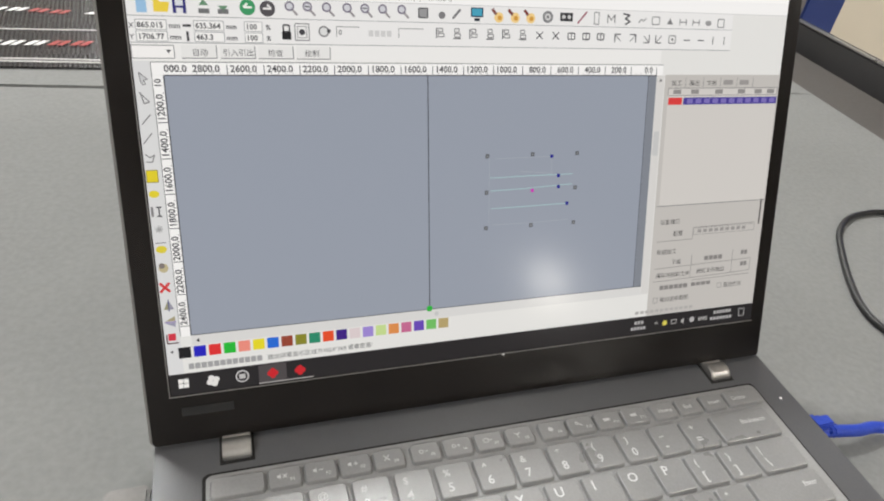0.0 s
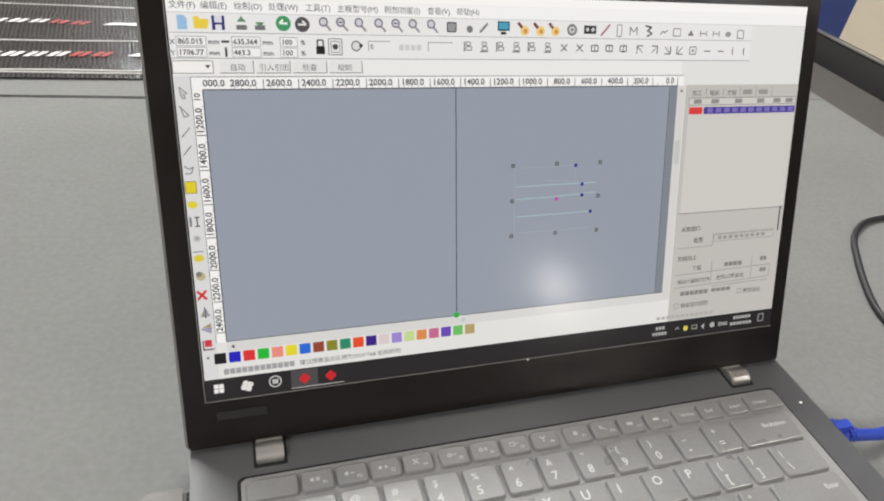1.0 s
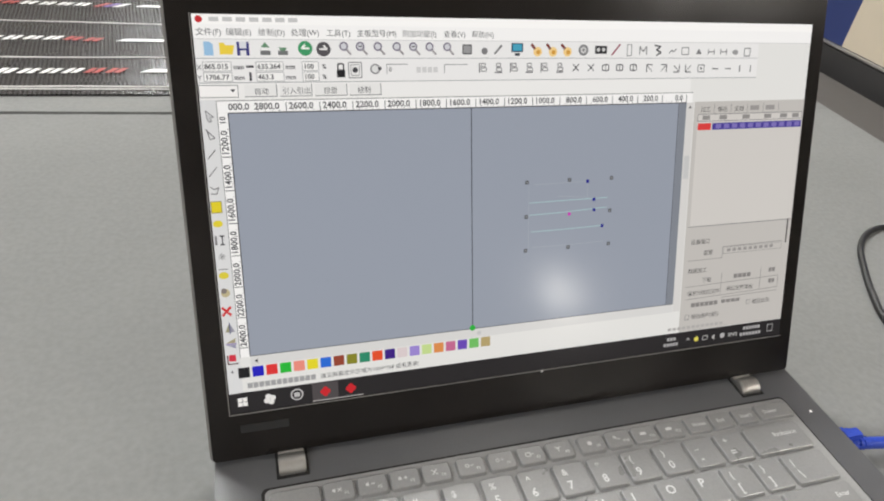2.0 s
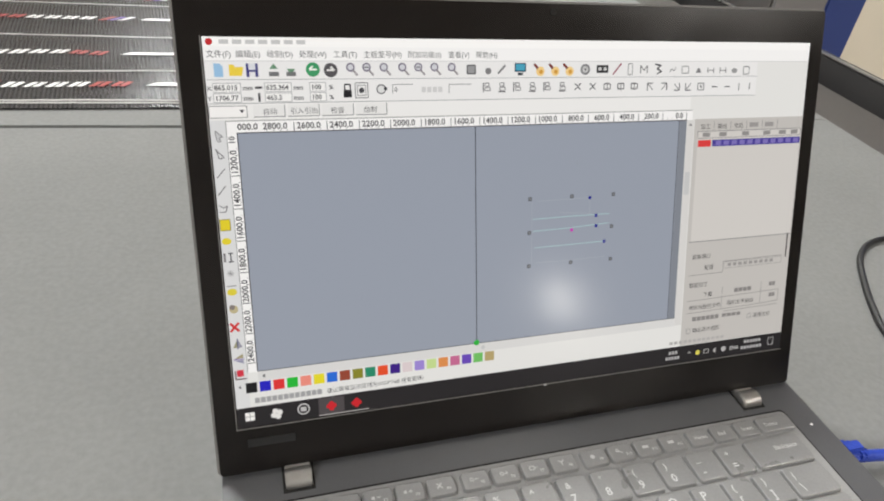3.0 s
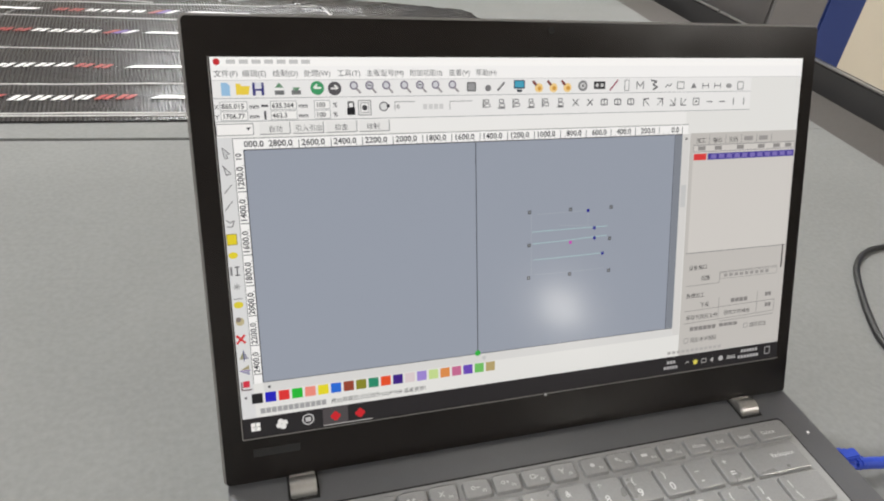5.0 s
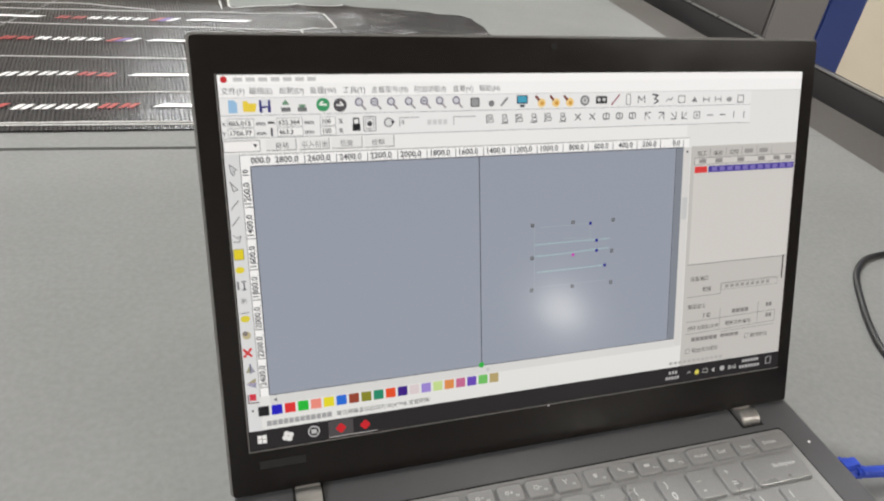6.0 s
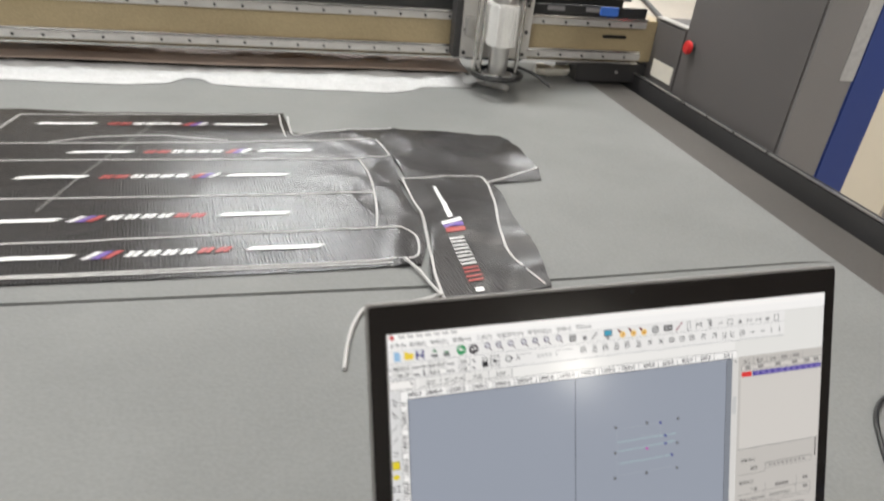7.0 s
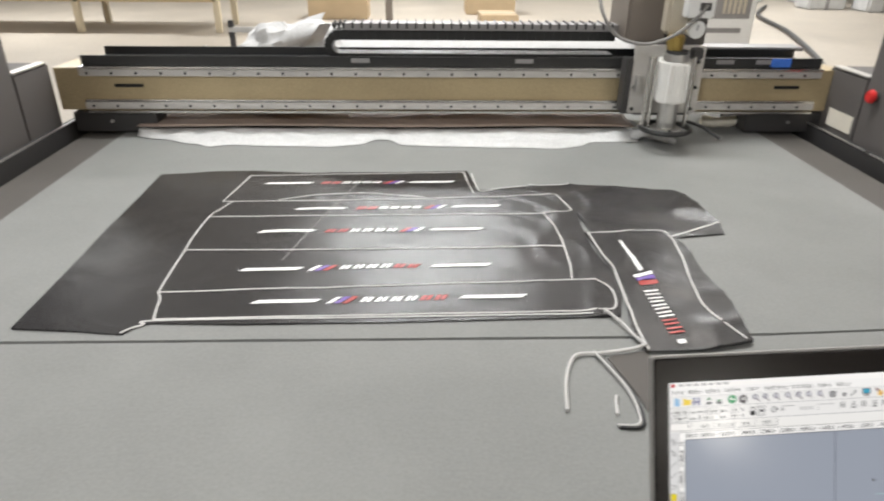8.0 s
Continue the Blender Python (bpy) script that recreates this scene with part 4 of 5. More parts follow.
for a, b in ((179.0, 97.8), (182.9, 88.4), (183.1, 83.0), (188.1, 74.5)):
    ui("node", a - 0.8, b - 0.8, a + 0.8, b + 0.8, (32, 32, 140), 7)
ui("centre_mark", 168.4, 81.0, 170.0, 82.6, (196, 60, 180), 7)
TRACE = (164, 196, 202)
for pts in (((147.6, 88.7), (165, 88.9), (190.6, 88.9)), ((147.7, 82.6), (165, 82.9), (190.4, 84.0)), ((148.5, 74.1), (170, 74.3), (188.1, 74.6))):
    stroke("drawn_line", pts, 0.38, TRACE, 6)
for pts in (((147.0, 98.2), (147.2, 66.0)), ((150, 97.6), (179, 97.8)), ((179, 97.8), (179.2, 89.2)), ((162.7, 91.2), (180, 89.6)), ((149, 66.2), (170, 66.0), (189, 66.4))):
    stroke("drawn_line", pts, 0.26, (160, 168, 180), 6)
# scroll bars
ui("scroll_bar", 234.4, 22.6, 238.8, 135, (212, 212, 212), 2)
shape("scroll_arrow", [(235.6, 132.2), (237.6, 132.2), (236.6, 133.4)], INK, 4)
ui("scroll_grip", 235.0, 96, 238.2, 108, (196, 198, 200), 3)
ui("scroll_bar", 10.7, 22.4, 234.2, 26.8, (214, 215, 216), 2)
shape("scroll_arrow", [(12.4, 24.6), (13.8, 25.6), (13.8, 23.6)], INK, 4)
disc("scroll_grip", 121, 24.6, 1.1, (196, 198, 200), 4)
# layer panel; its greys carry the display's off-axis dimming on this side
ui("panel", 239.2, 10, 309.4, 135.4, (192, 190, 188), 2)
ui("layer_list", 241.6, 69.6, 308.6, 128.6, (206, 204, 202), 3)
for k, (u, text) in enumerate(((243, "加工"), (253.5, "输出"), (263.8, "文档"), (274, ""), (284, ""))):
    if text:
        caption(text, u, 130.3, 3.05, (40, 40, 44), layer=5)
    else:
        ui("tab_mark", u, 130.5, u + 5.8, 132.9, (152, 150, 150), 3)
    stroke("tab_edge", [(u + 8.4, 129.4), (u + 8.4, 134)], 0.25, SOFT, 3)
frame_box("list_head", 241.6, 125.4, 308.4, 129.0, 0.3, SOFT, 4)
for u in (244.5, 255, 269.5, 283.5, 294, 302):
    ui("head_mark", u, 126.1, u + 4.6, 128.3, (142, 140, 140), 4)
ui("layer_colour", 241.9, 120.9, 250.0, 124.4, (215, 62, 62), 4)
ui("layer_bar", 250.8, 120.9, 308.6, 124.4, (72, 62, 148), 4)
for k in range(11):
    ui("layer_text", 253 + 5.1 * k, 121.5, 256.4 + 5.1 * k, 123.8, (122, 112, 185), 5)
stroke("panel_edge", [(240.6, 69.6), (308.6, 69.6)], 0.4, SOFT, 4)
stroke("panel_edge", [(306.8, 70), (306.8, 56)], 0.9, (70, 66, 66), 4)
for text, u, v in (("设备端口", 243, 59.9), ("配置", 251.6, 53.4), ("数据加工", 242.4, 43.7), ("下载", 252, 37.7), ("保存为脱机文件", 243, 30.7), ("脱机文件输出", 268.6, 31.2), ("输出选中图形", 246.6, 17.1), ("路径优化", 287.4, 21.7)):
    caption(text, u, v, 3.05, (40, 40, 44), layer=5)
for u0, v0, u1, v1 in ((273, 38.2, 285, 40.6), (297, 39.6, 301.6, 42.0), (297.5, 33, 302, 35.4), (246, 23.8, 264, 26.2), (266, 24.2, 279, 26.2)):
    n = max(2, int((u1 - u0) / 2.9))
    for k in range(n):
        w = (u1 - u0) / n
        ui("panel_text", u0 + k * w, v0, u0 + k * w + w * 0.86, v1, (132, 130, 130), 4)
for pts in (((242, 50.6), (264, 50.8), (264, 57.0), (304, 57.4)), ((242, 35.8), (304, 37.0)), ((242, 28.6), (290, 29.6), (304, 30.2)), ((264.8, 29), (264.8, 42)), ((291.5, 30), (291.5, 43)), ((304, 30.2), (304, 37)), ((266, 27.6), (304, 28.2))):
    stroke("panel_line", pts, 0.35, (140, 138, 138), 4)
frame_box("port_field", 264.6, 53.0, 304, 56.6, 0.3, (150, 149, 149), 4)
for k in range(9):
    ui("port_text", 267 + 3.6 * k, 54.0, 269.4 + 3.6 * k, 55.8, (150, 148, 148), 4)
frame_box("check_box", 242.6, 16.8, 245.2, 19.6, 0.3, SOFT, 4)
frame_box("check_box", 283.4, 21.6, 286, 24.2, 0.3, SOFT, 4)
# tools down the left side
shape("tool_arrow", [(1.8, 136.2), (4.8, 133.6), (3.3, 133.2), (3.9, 131.8), (2.9, 131.4), (2.2, 132.8)], (196, 198, 202))
stroke("tool_arrow_edge", [(1.8, 136.2), (4.8, 133.6), (3.3, 133.2), (3.9, 131.8), (2.9, 131.4), (2.2, 132.8), (1.8, 136.2)], 0.35, SOFT, 4)
stroke("tool_node", [(1.2, 128.6), (4.6, 125), (2.6, 124.4), (1.6, 128.6)], 0.45, SOFT)
stroke("tool_line", [(1.0, 116.4), (4.4, 120.2)], 0.45, SOFT)
stroke("tool_line", [(0.8, 109.0), (4.2, 113.0)], 0.45, SOFT)
stroke("tool_spline", [(0.8, 104.8), (2.4, 103.4), (4.2, 104.4), (3.2, 101.6), (0.8, 101.8)], 0.45, SOFT)
ui("tool_rectangle", 0.4, 93.6, 4.6, 98.4, (222, 204, 40), 3)
frame_box("tool_rectangle_edge", 0.4, 93.6, 4.6, 98.4, 0.35, (150, 140, 60), 4)
disc("tool_ellipse", 2.4, 88.8, 2.0, (222, 206, 50), 3, squash=0.75)
stroke("tool_text", [(1.0, 83.6), (1.0, 79.6)], 0.9, SOFT)
stroke("tool_text", [(2.6, 83.4), (4.6, 83.4), (3.6, 83.4), (3.6, 79.6), (2.6, 79.6), (4.6, 79.6)], 0.55, INK)
for k in range(4):
    a = math.pi * k / 4
    stroke("tool_star", [(2.8 - 1.6 * math.cos(a), 74.3 - 1.6 * math.sin(a)), (2.8 + 1.6 * math.cos(a), 74.3 + 1.6 * math.sin(a))], 0.35, (150, 151, 153))
disc("tool_capsule", 2.8, 65.8, 2.1, (216, 202, 60), 3, squash=0.75)
stroke("tool_capsule_bar", [(0.8, 68.6), (4.8, 68.6)], 0.4, SOFT)
disc("tool_sample", 2.8, 57.8, 1.9, (186, 176, 140), 3)
disc("tool_sample_shade", 2.2, 58.8, 1.2, (128, 120, 116), 4)
for d in (1, -1):
    stroke("tool_delete", [(0.6, 49.4 - 2.0 * d), (4.4, 49.4 + 2.0 * d)], 1.1, (205, 52, 55), 4)
shape("tool_mirror", [(1.0, 39.6), (2.9, 39.6), (2.9, 43.4)], (150, 148, 120))
shape("tool_mirror", [(3.3, 39.6), (5.2, 39.6), (3.3, 43.4)], (150, 150, 165))
stroke("tool_mirror_axis", [(3.1, 38.8), (3.1, 44)], 0.5, (88, 92, 130), 4)
shape("tool_mirror", [(1.0, 34.4), (5.0, 34.4), (5.0, 36.6)], (160, 152, 120))
shape("tool_mirror", [(1.0, 33.6), (5.0, 33.6), (5.0, 31.6)], (150, 150, 175))
stroke("tool_mirror_axis", [(0.8, 34.0), (5.4, 34.0)], 0.45, (120, 90, 170), 4)
ui("tool_align", 1.6, 25.6, 4.6, 28.8, (205, 52, 70), 3)
stroke("tool_align_edge", [(1.0, 28.6), (1.0, 24.4), (5.6, 24.4)], 0.6, (96, 70, 74), 4)
# colour swatches
SWATCHES = ((22, 22, 24), (28, 24, 190), (218, 48, 48), (32, 182, 52), (232, 140, 126), (226, 214, 36), (34, 104, 214), (146, 66, 46), (132, 132, 36), (36, 136, 104), (226, 76, 34), (56, 22, 130), (216, 204, 208), (154, 134, 212), (194, 218, 146), (218, 140, 76), (194, 104, 146), (102, 70, 184), (110, 190, 98), (178, 160, 110))
for k, rgb in enumerate(SWATCHES):
    c = 7.4 + 6.16 * k
    ui("swatch", c - 2.5, 17.0, c + 2.5, 22.0, rgb, 3)
shape("swatch_arrow", [(1.6, 20.4), (2.8, 21.2), (2.8, 19.6)], INK, 3)
for k in range(12):
    ui("status_text", 8.4 + 2.6 * k, 11.6, 10.6 + 2.6 * k, 14.2, (158, 159, 162), 3)
caption("建议屏幕显示区域为1024*768 或者更高!", 41.5, 11.8, 2.75, (58, 58, 62))
for k in range(12):
    ui("status_text", 232 + 3.1 * k, 11.4, 234.2 + 3.1 * k, 13.0, (172, 171, 171), 3)
# task bar
TB = (34, 32, 33)
ui("task_bar", 0, 0, 309.4, 9.9, TB, 4)
ui("task_highlight", 37.2, 0.6, 49.4, 9.4, (74, 70, 72), 5)
stroke("task_line", [(37.2, 0.7), (61.4, 0.7)], 0.5, (170, 168, 168), 6)
for k in range(4):
    a, b = 3.5 + 2.2 * (k % 2), 3.2 + 2.2 * (k // 2)
    ui("start_pane", a, b, a + 2.0, b + 2.0, (236, 236, 236), 5)
for k in range(4):
    a = math.tau * k / 4 + 0.4
    disc("task_swirl", 17.7 + 1.5 * math.cos(a), 4.9 + 1.5 * math.sin(a), 1.35, (226, 226, 226), 5)
disc("task_search", 30.1, 5.3, 2.9, (196, 196, 198), 5)
disc("task_search_in", 30.1, 5.3, 2.3, TB, 6)
ui("task_search_mark", 28.8, 4.2, 31.4, 6.4, (190, 190, 192), 7)
for u, v in ((43.3, 4.9), (55.4, 4.7)):
    for k in range(4):
        a = math.tau * k / 4
        disc("task_flower", u + 1.2 * math.cos(a), v + 1.2 * math.sin(a), 1.25, (196, 34, 42), 6)
for u0, v0, u1, v1 in ((232, 5.6, 238, 7.4), (230, 2.4, 239.5, 4.2), (283, 6.2, 295, 8.0), (281, 2.6, 296, 4.4)):
    n = int((u1 - u0) / 1.9)
    for k in range(n):
        w = (u1 - u0) / n
        ui("tray_text", u0 + k * w, v0, u0 + k * w + w * 0.75, v1, (176, 176, 178), 5)
stroke("tray_chevron", [(244.6, 4.6), (245.7, 5.8), (246.8, 4.6)], 0.4, (180, 180, 180), 5)
disc("tray_dot", 251.2, 4.6, 1.5, (214, 206, 90), 5)
frame_box("tray_battery", 255.4, 3.6, 258.6, 5.8, 0.4, (180, 180, 180), 5)
shape("tray_speaker", [(261.4, 4.4), (263.4, 6.2), (263.4, 2.8)], (180, 180, 180), 5)
disc("tray_globe", 268.8, 4.6, 1.6, (176, 176, 178), 5)
caption("ENG", 273.0, 3.4, 3.0, (190, 190, 190), layer=5)
frame_box("tray_note", 300.2, 3.2, 303.8, 7.4, 0.4, (170, 170, 172), 5)

# ---- printed vinyl film on the bed ----


def lay(x, y):
    """Height of the film's top over the felt: flat with shallow ripples."""
    w = noise.fractal(Vector((x * 7, y * 7, 4.2)), 0.9, 2.0, 3)
    lift = max(0.0, x - 0.02) * 0.01
    side = min(1.0, max(0.0, (x - 0.0) / 0.08))
    ridge = (1 - abs(noise.noise((x * 13 + 3, y * 9, 7.7)))) ** 9
    return 0.0022 + max(0.0, w) * (0.0022 + lift) + 0.0034 * side * ridge


def film_sheet(name, outline, parent, label="", step=0.011, over=0.0):
    own = bmesh.new()
    own.faces.new([own.verts.new((x, y, 0)) for x, y in outline])
    xs, ys = [p[0] for p in outline], [p[1] for p in outline]
    for axis, lo, hi in ((0, min(xs), max(xs)), (1, min(ys), max(ys))):
        k = lo + step
        while k < hi - 1e-4:
            co, no = [0, 0, 0], [0, 0, 0]
            co[axis], no[axis] = k, 1
            bmesh.ops.bisect_plane(own, geom=own.verts[:] + own.edges[:] + own.faces[:], plane_co=co, plane_no=no)
            k += step
    rim = [e for e in own.edges if e.is_boundary]
    for v in own.verts:
        v.co.z = lay(v.co.x, v.co.y) + over
    got = bmesh.ops.extrude_edge_only(own, edges=rim)
    for v in got["geom"]:
        if isinstance(v, bmesh.types.BMVert):
            v.co.z = 0.0004 + over
    ob = part(name, own, M["vinyl"], parent, label, True)
    ob.data.set_sharp_from_angle(angle=radians(40))
    return ob


def cut_line(points, width, parent, over=0.0, name="cut_line"):
    bm = ribbon(points, width, 0.0, 0.001)
    for v in bm.verts:
        v.co.z = lay(v.co.x, v.co.y) + over + (0.0009 if v.co.z > 0.0005 else 0.0002)
    return part(name, bm, M["vinyl_white"], parent)


def ink(name, corners, material, parent, over=0.0):
    """A flat printed patch that follows the film."""
    own = bmesh.new()
    own.faces.new([own.verts.new((x, y, 0)) for x, y in corners])
    for e in range(3):
        bmesh.ops.subdivide_edges(own, edges=own.edges[:], cuts=1, use_grid_fill=True)
    for v in own.verts:
        v.co.z = lay(v.co.x, v.co.y) + over + 0.0012
    return part(name, own, material, parent)


def motif(parent, a, b, bar_w, over=0.0):
    """Sill print from a to b: bar, three slanted stripes, six slanted letter blocks, bar."""
    a, b = Vector((*a, 0)), Vector((*b, 0))
    along = (b - a).normalized()
    ln = (b - a).length
    across = Vector((-along.y, along.x, 0))

    def patch(name, s0, s1, h0, h1, slant, material, taper=0.0):
        pts = [(s0 + h0 * slant, h0), (s1 + h0 * slant - taper, h0), (s1 + h1 * slant, h1), (s0 + h1 * slant + taper, h1)]
        ink(name, [tuple((a + along * s + across * h)[:2]) for s, h in pts], material, parent, over)

    patch("white_bar", 0.0, ln * 0.25, -bar_w / 2, bar_w / 2, 0.3, M["print_white"], 0.008)
    patch("white_bar", ln * 0.745, ln, -bar_w / 2, bar_w / 2, 0.3, M["print_white"], 0.008)
    t = bar_w * 0.92
    for k, mat in enumerate(("print_white", "print_purple", "print_red")):
        s = ln * (0.283 + 0.030 * k)
        patch("stripe", s, s + ln * 0.021, -t, t, 0.9, M[mat])
    for k in range(6):
        s = ln * (0.395 + 0.0535 * k)
        w = ln * 0.044
        mat = M["print_white" if k < 4 else "print_red"]
        u = bar_w * 0.72
        patch("letter_bar", s, s + w * 0.36, -u, u, 0.55, mat)
        patch("letter_bar", s + w * 0.50, s + w * 0.86, -u, u, 0.55, mat)



film = thing("printed_film", "black printed vinyl film with white cut outlines lying on the felt", "vinyl film", at=(0, 0, 0))
film_sheet("sheet", [(-0.703, 1.420), (-0.640, 1.428), (-0.605, 1.438), (-0.520, 1.443), (-0.40, 1.428), (-0.20, 1.432), (-0.055, 1.440), (-0.040, 1.330), (0.0, 1.31), (0.118, 1.300), (0.132, 1.212), (0.128, 1.06), (0.140, 0.98), (0.134, 0.90), (0.118, 0.850), (0.02, 0.846), (-0.2, 0.840), (-0.40, 0.838), (-0.515, 0.842), (-0.530, 0.836), (-0.542, 0.816), (-0.60, 0.824), (-0.691, 0.832), (-0.697, 1.10)], film)
LW = 0.0028
for pts in (
    [(-0.512, 1.410), (-0.30, 1.418), (-0.062, 1.430)],
    [(-0.062, 1.431), (-0.058, 1.37), (-0.050, 1.306)],
    [(-0.512, 1.411), (-0.522, 1.34), (-0.533, 1.266)],
    [(-0.534, 1.267), (-0.30, 1.272), (-0.014, 1.287), (0.06, 1.297), (0.100, 1.2955), (0.115, 1.283), (0.122, 1.25), (0.127, 1.215)],
    [(0.128, 1.215), (0.07, 1.203), (-0.20, 1.200), (-0.538, 1.194)],
    [(-0.515, 1.266), (-0.527, 1.23), (-0.538, 1.194), (-0.540, 1.10), (-0.538, 1.059), (-0.536, 0.98), (-0.533, 0.922)],
    [(-0.533, 0.922), (-0.524, 0.905), (-0.520, 0.88), (-0.514, 0.851)],
    [(-0.538, 1.059), (-0.25, 1.059), (0.081, 1.067)],
    [(0.072, 1.200), (0.082, 1.13), (0.083, 1.067), (0.079, 1.0), (0.073, 0.956)],
    [(-0.533, 0.923), (-0.25, 0.935), (0.0, 0.948), (0.085, 0.953), (0.112, 0.945), (0.124, 0.925), (0.122, 0.89), (0.114, 0.870), (0.095, 0.865), (0.0, 0.862), (-0.25, 0.857), (-0.514, 0.851)],
    [(-0.43, 1.274), (-0.35, 1.300), (-0.26, 1.306), (-0.15, 1.288)],
):
    cut_line(pts, LW, film)
cut_line([(-0.545, 0.819), (-0.535, 0.83), (-0.522, 0.838), (-0.505, 0.848), (-0.25, 0.8515), (0.10, 0.857)], 0.003, film, name="white_rim")
# faint scored line across the strips
bm = ribbon([(-0.275, 1.395), (-0.33, 1.20), (-0.375, 1.02)], 0.0028, 0.0, 0.0004)
for v in bm.verts:
    v.co.z = lay(v.co.x, v.co.y) + (0.0007 if v.co.z > 0.0002 else 0.0003)
part("score_line", bm, M["score"], film, "faint scored line")
motif(film, (-0.434, 0.989), (-0.043, 1.002), 0.0092)
motif(film, (-0.394, 0.892), (-0.002, 0.905), 0.0092)
motif(film, (-0.043, 1.137), (-0.436, 1.127), 0.0092)
motif(film, (-0.002, 1.239), (-0.390, 1.228), 0.0092)
motif(film, (-0.084, 1.370), (-0.473, 1.362), 0.0092)

leaf = thing("film_offcut", "curved black vinyl offcut with wrinkles lying on the felt", "vinyl film", at=(0, 0, 0))
film_sheet("sheet", [(-0.036, 1.312), (0.003, 1.334), (0.07, 1.348), (0.146, 1.356), (0.26, 1.342), (0.31, 1.325), (0.36, 1.322), (0.381, 1.255), (0.384, 1.16), (0.374, 1.113), (0.272, 1.096), (0.20, 1.10), (0.142, 1.115), (0.1325, 1.2125), (0.1185, 1.3005), (0.0, 1.3105)], leaf)
cut_line([(-0.046, 1.42), (-0.043, 1.36), (-0.034, 1.315), (0.003, 1.332), (0.07, 1.346), (0.15, 1.354)], 0.003, leaf)
cut_line([(0.272, 1.101), (0.33, 1.128), (0.380, 1.155)], 0.0038, leaf)

piece = thing("sill_piece", "black printed vinyl sill piece with white cut edges", "vinyl film", at=(0, 0, 0))
film_sheet("sheet", [(0.128, 1.114), (0.20, 1.119), (0.267, 1.122), (0.285, 1.06), (0.280, 0.97), (0.285, 0.88), (0.270, 0.782), (0.20, 0.765), (0.127, 0.764), (0.122, 0.80), (0.128, 0.85), (0.141, 0.90), (0.146, 0.98)], piece, over=0.0032)
cut_line([(0.133, 1.111), (0.20, 1.117), (0.262, 1.120), (0.270, 1.09), (0.263, 1.018), (0.246, 0.93), (0.242, 0.86), (0.262, 0.785)], 0.0031, piece, 0.0032)
cut_line([(0.133, 1.111), (0.137, 1.04), (0.142, 0.975), (0.135, 0.89), (0.130, 0.82), (0.130, 0.767)], 0.0031, piece, 0.0032)
ov = 0.0032
ink("white_bar", [(0.1775, 1.080), (0.1825, 1.080), (0.1865, 0.972), (0.1785, 0.968)], M["print_white"], piece, ov)
for k, mat in enumerate(("print_white", "print_purple", "print_red")):
    y = 0.957 - 0.0125 * k
    ink("stripe", [(0.166, y), (0.196, y + 0.008), (0.196, y - 0.002), (0.166, y - 0.010)], M[mat], piece, ov)
for k in range(6):
    y = 0.909 - 0.0195 * k
    mat = M["print_white" if k < 4 else "print_red"]
    ink("letter_bar", [(0.167, y), (0.189, y + 0.0045), (0.189, y + 0.001), (0.167, y - 0.0035)], mat, piece, ov)
    ink("letter_bar", [(0.167, y - 0.009), (0.189, y - 0.0045), (0.189, y - 0.008), (0.167, y - 0.0125)], mat, piece, ov)
ink("white_bar", [(0.172, 0.786), (0.183, 0.788), (0.183, 0.779), (0.172, 0.777)], M["print_white"], piece, ov)

trim = thing("trim_strands", "curled white and black trimming strands on the felt", "trimmings", at=(0, 0, 0))
part("strand", tube([(0.128, 0.778, 0.006), (0.110, 0.768, 0.006), (0.067, 0.762, 0.004), (0.038, 0.759, 0.004), (0.023, 0.736, 0.003), (0.012, 0.70, 0.003), (0.005, 0.658, 0.0028)], 0.0024, 8, 8), M["vinyl_white"], trim, "white curled strand", True)
part("strand", tube([(0.098, 0.862, 0.006), (0.112, 0.83, 0.006), (0.120, 0.80, 0.006), (0.128, 0.772, 0.008)], 0.002, 8, 8), M["vinyl_white"], trim, "", True)
part("strand", tube([(0.060, 0.764, 0.005), (0.072, 0.73, 0.004), (0.082, 0.69, 0.004), (0.083, 0.655, 0.003), (0.077, 0.634, 0.003), (0.054, 0.634, 0.002)], 0.0018, 8, 8), M["vinyl_white"], trim, "", True)
part("strand", tube([(0.063, 0.764, 0.0035), (0.075, 0.73, 0.003), (0.0855, 0.69, 0.003), (0.087, 0.655, 0.0025), (0.080, 0.631, 0.0025), (0.056, 0.631, 0.002)], 0.002, 8, 8), M["black_plastic"], trim, "black curled strand", True)
part("strand", tube([(0.066, 0.682, 0.002), (0.062, 0.668, 0.002), (0.059, 0.651, 0.002)], 0.0022, 8, 6), M["vinyl_white"], trim, "", True)
flap = slab([(0.130, 0.77), (0.085, 0.761), (0.075, 0.755), (0.083, 0.72), (0.092, 0.68), (0.094, 0.655), (0.125, 0.66)], 0.0008, 0.002)
part("flap", flap, M["felt_dark"], trim, "grey underside of a trimmed flap")

# ---- cables beside the laptop ----
net = thing("network_cable", "blue network cable with plug in the laptop's side", "cable", at=(0.36, 0.345, 0))


def local(bm, x, y):
    bm.transform(Matrix.Translation((-x, -y, 0)))
    return bm


